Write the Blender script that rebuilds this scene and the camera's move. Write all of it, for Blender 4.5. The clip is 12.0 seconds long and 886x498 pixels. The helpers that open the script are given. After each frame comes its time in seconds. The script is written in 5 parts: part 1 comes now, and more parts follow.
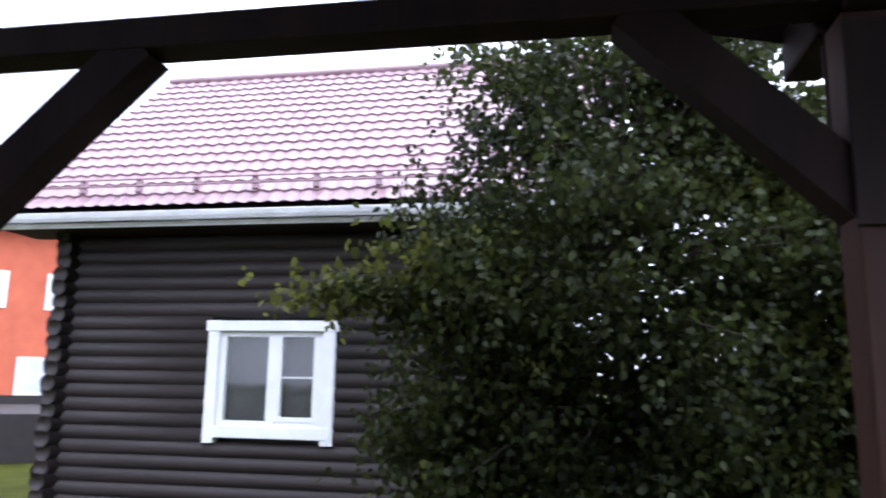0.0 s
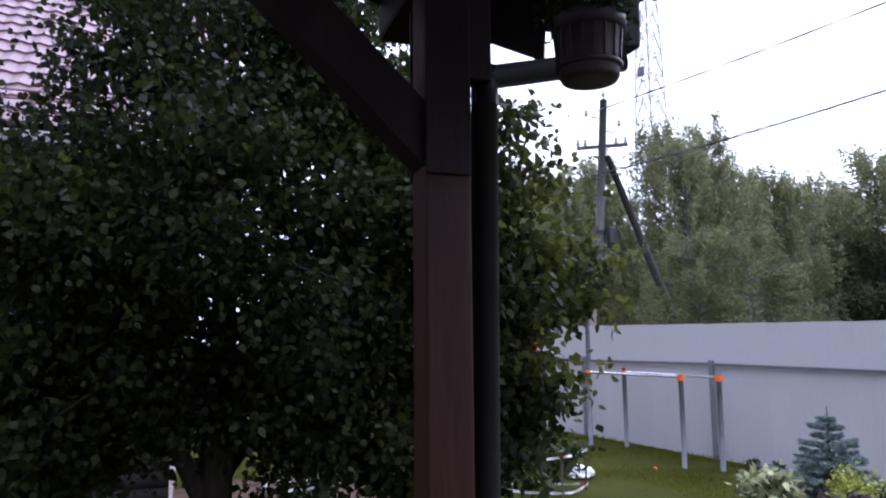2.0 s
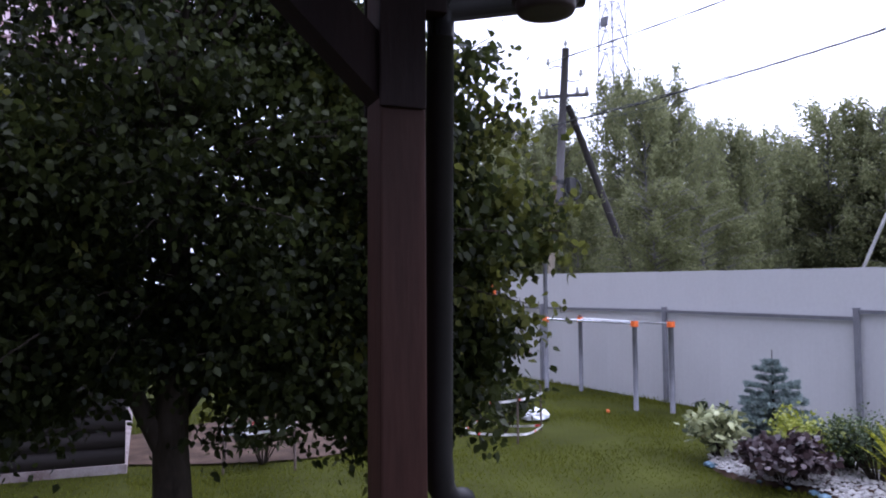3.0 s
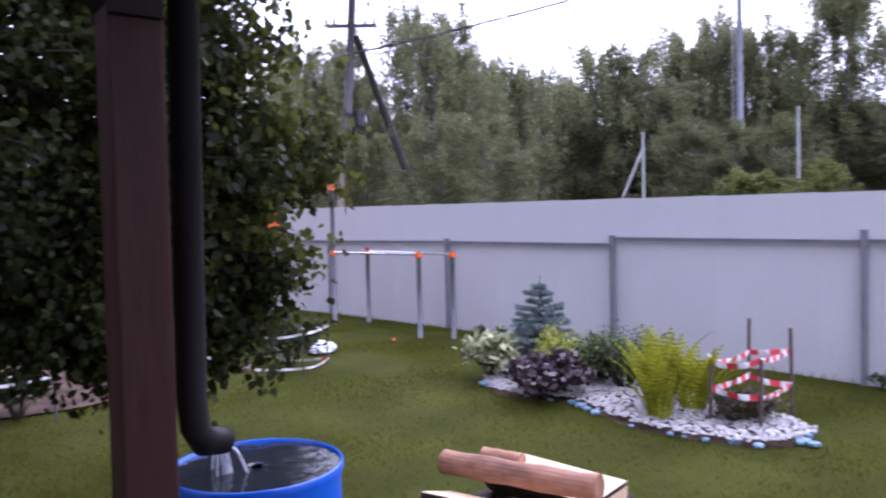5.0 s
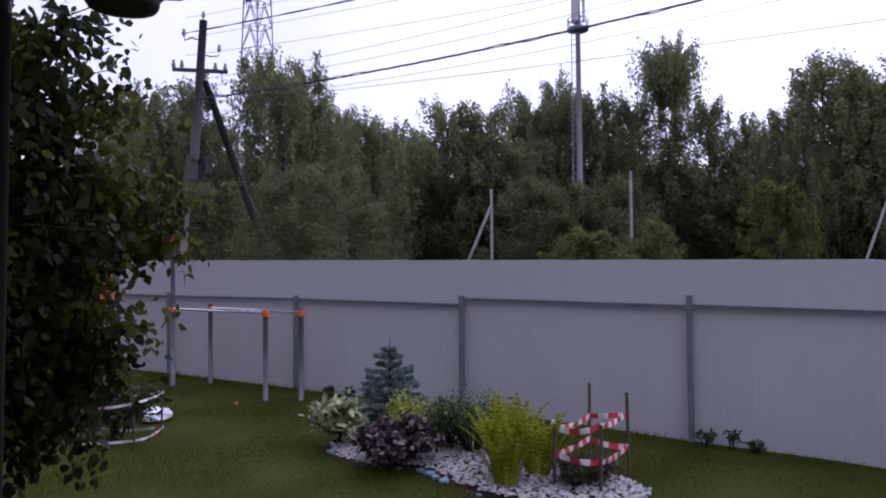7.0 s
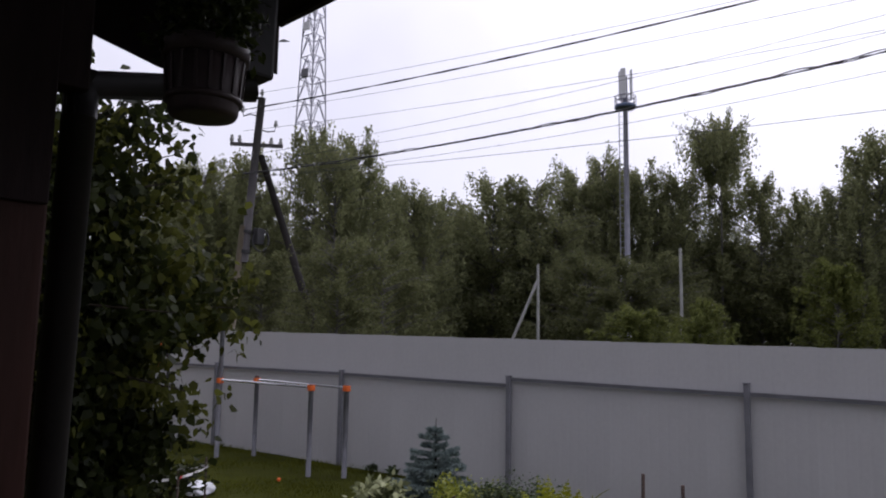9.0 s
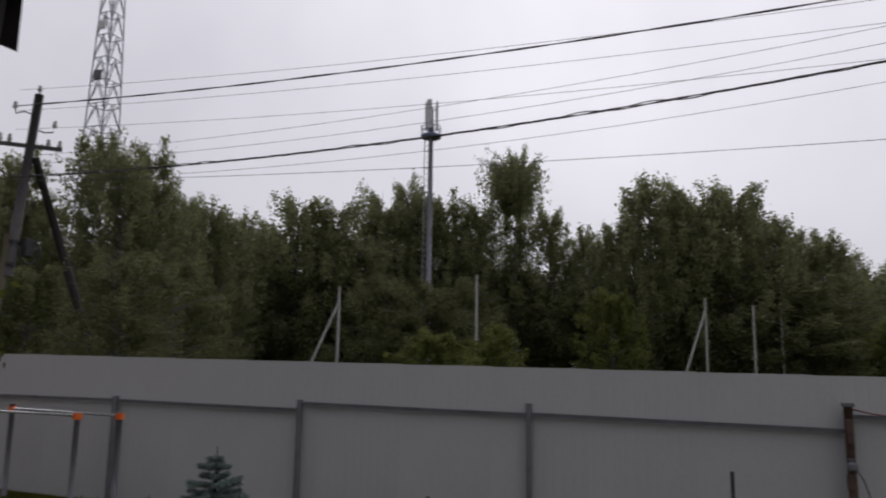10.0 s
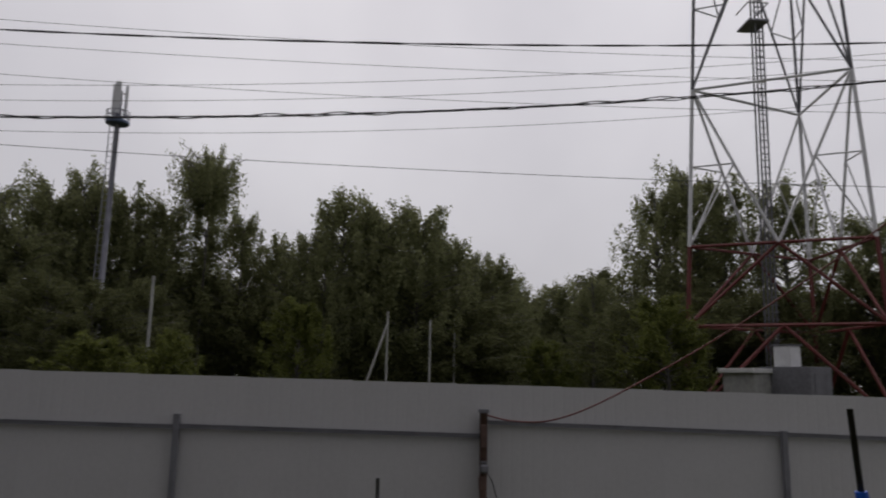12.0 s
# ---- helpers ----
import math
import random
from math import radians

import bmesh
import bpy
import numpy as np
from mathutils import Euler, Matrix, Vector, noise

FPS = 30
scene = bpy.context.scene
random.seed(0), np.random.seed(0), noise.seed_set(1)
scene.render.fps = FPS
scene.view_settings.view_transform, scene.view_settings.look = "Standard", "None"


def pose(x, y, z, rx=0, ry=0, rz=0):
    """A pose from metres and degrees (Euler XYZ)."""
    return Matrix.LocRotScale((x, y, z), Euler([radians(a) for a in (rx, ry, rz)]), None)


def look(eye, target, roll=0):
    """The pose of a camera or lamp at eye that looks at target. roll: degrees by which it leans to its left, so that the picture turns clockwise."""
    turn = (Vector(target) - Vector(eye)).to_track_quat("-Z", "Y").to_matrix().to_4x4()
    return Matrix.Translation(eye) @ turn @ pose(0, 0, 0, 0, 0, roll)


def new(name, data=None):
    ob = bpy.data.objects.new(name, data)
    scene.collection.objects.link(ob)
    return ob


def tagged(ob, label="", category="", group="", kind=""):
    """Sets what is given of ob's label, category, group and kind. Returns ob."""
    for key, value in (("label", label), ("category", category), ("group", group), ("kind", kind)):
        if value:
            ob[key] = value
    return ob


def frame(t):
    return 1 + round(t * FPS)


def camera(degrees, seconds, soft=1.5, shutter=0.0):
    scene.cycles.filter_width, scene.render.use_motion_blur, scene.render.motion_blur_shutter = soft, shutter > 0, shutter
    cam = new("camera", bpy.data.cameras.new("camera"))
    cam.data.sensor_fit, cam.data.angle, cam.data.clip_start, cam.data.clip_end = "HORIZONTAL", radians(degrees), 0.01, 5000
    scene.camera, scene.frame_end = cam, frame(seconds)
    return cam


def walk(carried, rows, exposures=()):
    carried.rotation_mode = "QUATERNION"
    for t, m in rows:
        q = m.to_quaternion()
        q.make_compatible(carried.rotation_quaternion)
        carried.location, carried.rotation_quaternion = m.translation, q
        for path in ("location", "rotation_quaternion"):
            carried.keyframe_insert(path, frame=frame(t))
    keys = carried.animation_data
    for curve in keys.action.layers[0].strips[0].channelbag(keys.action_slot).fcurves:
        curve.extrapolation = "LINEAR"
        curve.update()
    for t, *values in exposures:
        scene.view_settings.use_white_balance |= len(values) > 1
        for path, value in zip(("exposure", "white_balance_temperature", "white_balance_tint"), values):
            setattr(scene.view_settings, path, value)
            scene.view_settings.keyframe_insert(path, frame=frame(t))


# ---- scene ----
cam = camera(61.5, 12.0, 1.95, 0.3)
PATH = [
    (0, (0.014, -0.05, 1.874), (-0.013, 1.917, 2.236), 1.0),
    (0.5, (0.048, -0.05, 1.868), (0.402, 1.887, 2.218), 0.0),
    (1, (0.074, -0.05, 1.852), (0.727, 1.812, 2.183), -0.1),
    (1.5, (0.067, -0.094, 1.818), (0.89, 1.703, 2.122), -0.2),
    (2, (0.086, -0.077, 1.797), (1.026, 1.67, 2.048), -0.5),
    (2.5, (0.102, -0.074, 1.769), (1.112, 1.643, 1.948), -0.6),
    (4.3, (0.178, -0.116, 1.702), (1.321, 1.525, 1.682), -1.5),
    (4.5, (0.208, -0.101, 1.694), (1.424, 1.486, 1.66), -1.5),
    (5, (0.241, -0.095, 1.73), (1.702, 1.27, 1.664), -1.3),
    (5.5, (0.263, -0.096, 1.755), (1.924, 1.018, 1.717), -1.6),
    (6, (0.277, -0.094, 1.787), (1.963, 0.982, 1.783), -1.2),
    (6.5, (0.256, -0.094, 1.814), (1.956, 0.959, 1.851), -0.8),
    (7, (0.32, -0.057, 1.899), (2.022, 0.993, 1.953), -0.5),
    (7.5, (0.277, -0.023, 1.958), (1.929, 1.096, 2.093), -0.1),
    (7.7, (0.262, -0.037, 1.971), (1.889, 1.116, 2.121), -0.0),
    (9.3, (0.324, -0.001, 1.995), (1.967, 1.102, 2.281), 1.3),
    (9.5, (0.347, -0.005, 1.997), (2.068, 0.969, 2.29), 1.1),
    (10, (0.482, -0.039, 1.976), (2.337, 0.642, 2.289), 0.8),
    (10.5, (0.621, -0.094, 1.939), (2.55, 0.32, 2.264), 0.7),
    (11, (0.655, -0.173, 1.96), (2.616, 0.04, 2.292), 1.0),
    (11.5, (0.666, -0.261, 1.951), (2.633, -0.162, 2.299), 1.3),
    (12, (0.807, -0.357, 1.955), (2.773, -0.455, 2.308), 1.1),
]
EXPOSURE = [
    (0.0, 2.7, 5600, 11), (0.6, 2.65, 5600, 12), (1.2, 2.2, 5450, 16), (2.0, 1.7, 5400, 20), (2.6, 1.66, 5400, 21), (4.4, 2.27, 5500, 27), (5.0, 2.0, 5400, 31), (5.5, 1.27, 5350, 33),
    (6.0, 0.85, 5350, 33), (6.6, 0.62, 5450, 31), (7.4, 0.6, 5550, 28), (9.4, 0.24, 6350, 14), (10.0, -0.08, 6550, 11), (11.0, -0.36, 6650, 10), (12.0, -0.42, 6700, 10),
]
walk(cam, [(t, look(eye, target, roll)) for t, eye, target, roll in PATH], EXPOSURE)

# ---- world and light ----
world = bpy.data.worlds.new("overcast_evening")
scene.world = world
world.use_nodes = True
wn, wl = world.node_tree.nodes, world.node_tree.links
wn.clear()
sky = wn.new("ShaderNodeTexSky")
sky.sky_type, sky.sun_disc = "NISHITA", False
sky.sun_elevation, sky.sun_rotation = radians(46), radians(83)
clear = wn.new("ShaderNodeBackground")
clear.inputs["Strength"].default_value = 0.08
wl.new(sky.outputs["Color"], clear.inputs["Color"])
wcoord = wn.new("ShaderNodeTexCoord")
wnoise = wn.new("ShaderNodeTexNoise")
wnoise.inputs["Scale"].default_value, wnoise.inputs["Detail"].default_value = 2.2, 4.0
wl.new(wcoord.outputs["Generated"], wnoise.inputs["Vector"])
wramp = wn.new("ShaderNodeValToRGB")
wramp.color_ramp.elements[0].position, wramp.color_ramp.elements[0].color = 0.3, (0.70, 0.69, 0.76, 1)
wramp.color_ramp.elements[1].position, wramp.color_ramp.elements[1].color = 0.75, (0.92, 0.91, 0.98, 1)
wl.new(wnoise.outputs["Fac"], wramp.inputs["Fac"])
cloud = wn.new("ShaderNodeBackground")
wdot = wn.new("ShaderNodeVectorMath")
wdot.operation = "DOT_PRODUCT"
wdot.inputs[1].default_value = (0.90, -0.35, 0.25)
wl.new(wcoord.outputs["Generated"], wdot.inputs[0])
wfall = wn.new("ShaderNodeMapRange")
wfall.interpolation_type = "SMOOTHSTEP"
wfall.inputs["From Min"].default_value, wfall.inputs["From Max"].default_value = -0.8, 0.95
wfall.inputs["To Min"].default_value, wfall.inputs["To Max"].default_value = 0.36, 0.90
wl.new(wdot.outputs["Value"], wfall.inputs["Value"])
wsplit = wn.new("ShaderNodeSeparateXYZ")
wl.new(wcoord.outputs["Generated"], wsplit.inputs[0])
wup = wn.new("ShaderNodeMapRange")
wup.inputs["From Min"].default_value, wup.inputs["From Max"].default_value = 0.1, 1.0
wup.inputs["To Min"].default_value, wup.inputs["To Max"].default_value = 0.96, 1.75
wl.new(wsplit.outputs["Z"], wup.inputs["Value"])
wboth = wn.new("ShaderNodeMath")
wboth.operation = "MULTIPLY"
wl.new(wfall.outputs["Result"], wboth.inputs[0])
wl.new(wup.outputs["Result"], wboth.inputs[1])
wl.new(wboth.outputs[0], cloud.inputs["Strength"])
wl.new(wramp.outputs["Color"], cloud.inputs["Color"])
wmix = wn.new("ShaderNodeMixShader")
wmix.inputs["Fac"].default_value = 0.93
wl.new(clear.outputs[0], wmix.inputs[1])
wl.new(cloud.outputs[0], wmix.inputs[2])
wout = wn.new("ShaderNodeOutputWorld")
wl.new(wmix.outputs[0], wout.inputs["Surface"])

sun_data = bpy.data.lights.new("sun", "SUN")
sun_data.energy, sun_data.angle, sun_data.color = 0.5, radians(60), (1.0, 0.98, 0.95)
sun = new("sun", sun_data)
sun.matrix_world = look((22, 2.5, 23), (0, 0, 0))

# ---- materials ----


def surface(name, dark, light, scale=6.0, rough=0.7, bump=0.3, fine=60.0, metal=0.0, stretch=(1, 1, 1), island=0.0, gloss=0.5):
    """Two tones mixed by broad stains and fine grain, with a fine relief."""
    m = bpy.data.materials.new(name)
    m.use_nodes = True
    n, l = m.node_tree.nodes, m.node_tree.links
    b = n["Principled BSDF"]
    co = n.new("ShaderNodeTexCoord")
    mp = n.new("ShaderNodeMapping")
    mp.inputs["Scale"].default_value = stretch
    l.new(co.outputs["Object"], mp.inputs["Vector"])
    broad, grain = n.new("ShaderNodeTexNoise"), n.new("ShaderNodeTexNoise")
    broad.inputs["Scale"].default_value, broad.inputs["Detail"].default_value = scale, 5
    grain.inputs["Scale"].default_value, grain.inputs["Detail"].default_value = fine, 3
    for t in (broad, grain):
        l.new(mp.outputs["Vector"], t.inputs["Vector"])
    add = n.new("ShaderNodeMath")
    add.operation = "MULTIPLY_ADD"
    add.inputs[1].default_value = 0.4
    l.new(grain.outputs["Fac"], add.inputs[0])
    l.new(broad.outputs["Fac"], add.inputs[2])
    last = add.outputs[0]
    if island:
        geo = n.new("ShaderNodeNewGeometry")
        per = n.new("ShaderNodeMath")
        per.operation = "MULTIPLY_ADD"
        per.inputs[1].default_value = island
        l.new(geo.outputs["Random Per Island"], per.inputs[0])
        l.new(last, per.inputs[2])
        last = per.outputs[0]
    ramp = n.new("ShaderNodeValToRGB")
    ramp.color_ramp.elements[0].position, ramp.color_ramp.elements[0].color = 0.42, (*dark, 1)
    ramp.color_ramp.elements[1].position, ramp.color_ramp.elements[1].color = 0.95 + island * 0.8, (*light, 1)
    l.new(last, ramp.inputs["Fac"])
    l.new(ramp.outputs["Color"], b.inputs["Base Color"])
    b.inputs["Roughness"].default_value, b.inputs["Metallic"].default_value = rough, metal
    b.inputs["Specular IOR Level"].default_value = gloss
    if bump:
        bp = n.new("ShaderNodeBump")
        bp.inputs["Strength"].default_value, bp.inputs["Distance"].default_value = bump, 0.01
        l.new(add.outputs[0], bp.inputs["Height"])
        l.new(bp.outputs["Normal"], b.inputs["Normal"])
    return m


def foliage(name, dark, light, through_light=0.35, rough=0.45, gloss=0.5):
    """Leaves: each its own tone, letting some light through."""
    m = bpy.data.materials.new(name)
    m.use_nodes = True
    n, l = m.node_tree.nodes, m.node_tree.links
    b = n["Principled BSDF"]
    geo = n.new("ShaderNodeNewGeometry")
    co = n.new("ShaderNodeTexCoord")
    patch = n.new("ShaderNodeTexNoise")
    patch.inputs["Scale"].default_value, patch.inputs["Detail"].default_value = 0.8, 2
    l.new(co.outputs["Object"], patch.inputs["Vector"])
    add = n.new("ShaderNodeMath")
    add.operation = "MULTIPLY_ADD"
    add.inputs[1].default_value = 0.6
    l.new(geo.outputs["Random Per Island"], add.inputs[0])
    l.new(patch.outputs["Fac"], add.inputs[2])
    ramp = n.new("ShaderNodeValToRGB")
    ramp.color_ramp.elements[0].position, ramp.color_ramp.elements[0].color = 0.35, (*dark, 1)
    ramp.color_ramp.elements[1].position, ramp.color_ramp.elements[1].color = 1.2, (*light, 1)
    l.new(add.outputs[0], ramp.inputs["Fac"])
    l.new(ramp.outputs["Color"], b.inputs["Base Color"])
    b.inputs["Roughness"].default_value = rough
    b.inputs["Specular IOR Level"].default_value = gloss
    tr = n.new("ShaderNodeBsdfTranslucent")
    l.new(ramp.outputs["Color"], tr.inputs["Color"])
    mix = n.new("ShaderNodeMixShader")
    mix.inputs["Fac"].default_value = through_light
    l.new(b.outputs[0], mix.inputs[1])
    l.new(tr.outputs[0], mix.inputs[2])
    l.new(mix.outputs[0], n["Material Output"].inputs["Surface"])
    return m


GRASS_SOIL = surface("lawn_soil", (0.023, 0.026, 0.0045), (0.052, 0.057, 0.0095), 1.3, 0.9, 0.6, 40, 0, (1, 1, 1), 0, 0.04)
GRASS = foliage("grass_blades", (0.054, 0.061, 0.008), (0.128, 0.137, 0.018), 0.45, 0.7, 0.05)
FENCE = surface("fence_sheet", (0.465, 0.46, 0.465), (0.55, 0.545, 0.55), 0.6, 0.5, 0.04, 20)
FENCE_STEEL = surface("fence_steel", (0.13, 0.13, 0.145), (0.21, 0.21, 0.235), 5, 0.45, 0.15, 80)
RUST = surface("rusty_steel", (0.05, 0.032, 0.028), (0.16, 0.095, 0.075), 9, 0.8, 0.4, 90)
GALV = surface("galvanised_steel", (0.13, 0.13, 0.145), (0.21, 0.21, 0.23), 6, 0.65, 0.1, 90, 0, (1, 1, 1), 0, 0.3)
CHROME = surface("bright_steel", (0.62, 0.62, 0.64), (0.75, 0.75, 0.77), 6, 0.25, 0.05, 60, 0.9)
ORANGE = surface("orange_plastic", (0.75, 0.13, 0.02), (0.85, 0.19, 0.04), 8, 0.4, 0.05)
DARK_WOOD = surface("dark_stained_timber", (0.010, 0.0065, 0.007), (0.025, 0.015, 0.014), 5, 0.65, 0.35, 50, 0, (1, 1, 0.15), 0, 0.12)
POST_WOOD = surface("red_brown_timber", (0.028, 0.012, 0.009), (0.066, 0.029, 0.022), 5, 0.6, 0.35, 50, 0, (1, 1, 0.12), 0, 0.15)
LOG_WOOD = surface("dark_brown_log", (0.010, 0.0076, 0.0072), (0.030, 0.0225, 0.021), 3, 0.6, 0.35, 40, 0, (0.12, 1, 1), 0, 0.3)
ROOF_RED = surface("dark_red_metal_tile", (0.165, 0.098, 0.112), (0.235, 0.145, 0.162), 3, 0.40, 0.05, 60, 0.0, (1, 1, 1), 0, 0.4)
wet = ROOF_RED.node_tree.nodes["Principled BSDF"]
wet.inputs["Coat Weight"].default_value, wet.inputs["Coat Roughness"].default_value, wet.inputs["Coat IOR"].default_value = 0.30, 0.32, 1.5
WHITE = surface("white_paint", (0.56, 0.56, 0.555), (0.68, 0.68, 0.67), 4, 0.45, 0.08, 60)
BRICK_RED = surface("red_brick_wall", (0.30, 0.062, 0.028), (0.40, 0.098, 0.045), 2, 0.85, 0.3, 25)
PIPE_BROWN = surface("dark_brown_downpipe", (0.006, 0.0055, 0.0055), (0.014, 0.012, 0.012), 6, 0.55, 0.08, 60, 0, (1, 1, 1), 0, 0.22)
POT = surface("brown_plastic_pot", (0.028, 0.020, 0.020), (0.052, 0.037, 0.037), 7, 0.5, 0.15, 70, 0, (1, 1, 1), 0, 0.2)
BLUE = surface("blue_barrel_plastic", (0.008, 0.07, 0.42), (0.015, 0.11, 0.55), 4, 0.35, 0.1, 40)
BARK = surface("tree_bark", (0.016, 0.012, 0.009), (0.060, 0.048, 0.038), 7, 0.9, 0.8, 50, 0, (1, 1, 0.3), 0, 0.15)
BIRCH = surface("birch_bark", (0.045, 0.04, 0.036), (0.20, 0.19, 0.175), 3, 0.8, 0.4, 30)
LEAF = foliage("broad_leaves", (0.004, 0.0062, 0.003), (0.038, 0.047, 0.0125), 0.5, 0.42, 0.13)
# brighter copy of LEAF: light through the thinner crown put into the colour
LEAF_LIT = foliage("backlit_broad_leaves", (0.018, 0.022, 0.006), (0.098, 0.104, 0.022), 0.6, 0.5, 0.1)
# woods paler than real leaves: rain haze put into the base colour
WOODS_HAZED = foliage("hazed_woodland_leaves", (0.145, 0.157, 0.080), (0.275, 0.29, 0.145), 0.55, 0.8, 0.1)
# darker copy for lower trees: shade inside the woods put into the colour
WOODS_SHADED = foliage("shaded_woodland_leaves", (0.088, 0.096, 0.046), (0.185, 0.195, 0.090), 0.5, 0.8, 0.1)
WOODS_LIGHT = foliage("yellow_green_leaves", (0.085, 0.10, 0.030), (0.18, 0.20, 0.055), 0.5, 0.7, 0.15)
STRUT_WOOD = surface("tarred_timber", (0.014, 0.012, 0.011), (0.038, 0.032, 0.030), 4, 0.8, 0.4, 40, 0, (1, 1, 0.15))
POLE_WOOD = surface("grey_pole", (0.040, 0.037, 0.039), (0.098, 0.090, 0.090), 4, 0.85, 0.4, 40, 0, (1, 1, 0.15))
CONCRETE = surface("concrete_pole", (0.26, 0.26, 0.25), (0.42, 0.42, 0.40), 3, 0.85, 0.3, 40)
WIRE = surface("black_cable", (0.012, 0.012, 0.013), (0.03, 0.03, 0.032), 8, 0.5, 0.05)
THIN_WIRE = surface("grey_wire", (0.03, 0.03, 0.033), (0.06, 0.06, 0.065), 8, 0.5, 0.05)
RED_CABLE = surface("red_cable", (0.10, 0.022, 0.018), (0.18, 0.05, 0.04), 8, 0.5, 0.05)
TOWER_WHITE = surface("white_tower_paint", (0.62, 0.62, 0.64), (0.78, 0.78, 0.80), 2, 0.5, 0.1)
TOWER_RED = surface("red_tower_paint", (0.10, 0.017, 0.015), (0.17, 0.034, 0.030), 2, 0.55, 0.1)
MAST_GREY = surface("pale_mast_steel", (0.22, 0.22, 0.26), (0.36, 0.36, 0.42), 2, 0.6, 0.1)
TOWER_GREY = surface("grey_tower_steel", (0.10, 0.10, 0.115), (0.18, 0.18, 0.20), 2, 0.5, 0.1)

# ---- building helpers ----


def part(name, bm, material, parent=None, label="", smooth=False):
    me = bpy.data.meshes.new(name)
    if smooth:
        for face in bm.faces:
            face.smooth = True
    bm.to_mesh(me)
    bm.free()
    me.materials.append(material)
    ob = new(name, me)
    if parent is not None:
        ob.parent = parent
    return tagged(ob, label)


def share(name, me, parent, m=None):
    ob = new(name, me)
    ob.parent = parent
    if m is not None:
        ob.matrix_basis = m
    return ob


def thing(name, m, label, category, group="", kind=""):
    ob = new(name)
    ob.matrix_basis = m
    ob.empty_display_size = 0.1
    return tagged(ob, label, category, group, kind)


def box(x0, x1, y0, y1, z0, z1, bevel=0.0, bm=None, m=None):
    bm = bm or bmesh.new()
    made = bmesh.ops.create_cube(bm, size=1)["verts"]
    for v in made:
        v.co = Vector(((x0 + x1) / 2 + v.co.x * (x1 - x0), (y0 + y1) / 2 + v.co.y * (y1 - y0), (z0 + z1) / 2 + v.co.z * (z1 - z0)))
    if bevel:
        edges = list({e for v in made for e in v.link_edges})
        made = list({v for f in bmesh.ops.bevel(bm, geom=edges, offset=bevel, segments=2, affect="EDGES", profile=0.6)["faces"] for v in f.verts} | {v for v in made if v.is_valid})
    if m is not None:
        bmesh.ops.transform(bm, matrix=m, verts=made)
    return bm


def sweep(points, radii, sides=8, bm=None, caps=True):
    """A round bar along points; radii one number or one a point."""
    bm = bm or bmesh.new()
    pts = [Vector(p) for p in points]
    rs = radii if isinstance(radii, (list, tuple)) else [radii] * len(pts)
    rings = []
    for i, p in enumerate(pts):
        way = (pts[min(i + 1, len(pts) - 1)] - pts[max(i - 1, 0)]).normalized()
        ref = Vector((0, 0, 1)) if abs(way.z) < 0.9 else Vector((1, 0, 0))
        a = way.cross(ref).normalized()
        b = way.cross(a)
        rings.append([bm.verts.new(p + rs[i] * (math.cos(k * math.tau / sides) * a + math.sin(k * math.tau / sides) * b)) for k in range(sides)])
    for r, s in zip(rings, rings[1:]):
        for k in range(sides):
            bm.faces.new((r[k], r[(k + 1) % sides], s[(k + 1) % sides], s[k]))
    if caps:
        bm.faces.new(rings[0])
        bm.faces.new(rings[-1][::-1])
    return bm


def turned(profile, sides=32, bm=None):
    """A turned body from (radius, height) pairs."""
    bm = bm or bmesh.new()
    rings = [[bm.verts.new((r * math.cos(k * math.tau / sides), r * math.sin(k * math.tau / sides), z)) for k in range(sides)] for r, z in profile]
    for r, s in zip(rings, rings[1:]):
        for k in range(sides):
            bm.faces.new((r[k], r[(k + 1) % sides], s[(k + 1) % sides], s[k]))
    bm.faces.new(rings[0][::-1])
    bm.faces.new(rings[-1])
    return bm


def bar(p, q, w, h, bm=None):
    """A squared bar from p to q."""
    p, q = Vector(p), Vector(q)
    way = q - p
    side = way.cross(Vector((0, 0, 1)))
    side = (side if side.length > 1e-4 else Vector((1, 0, 0))).normalized()
    up = side.cross(way).normalized()
    m = Matrix((side, way.normalized(), up)).transposed().to_4x4()
    m.translation = (p + q) / 2
    return box(-w / 2, w / 2, -way.length / 2, way.length / 2, -h / 2, h / 2, 0, bm, m)


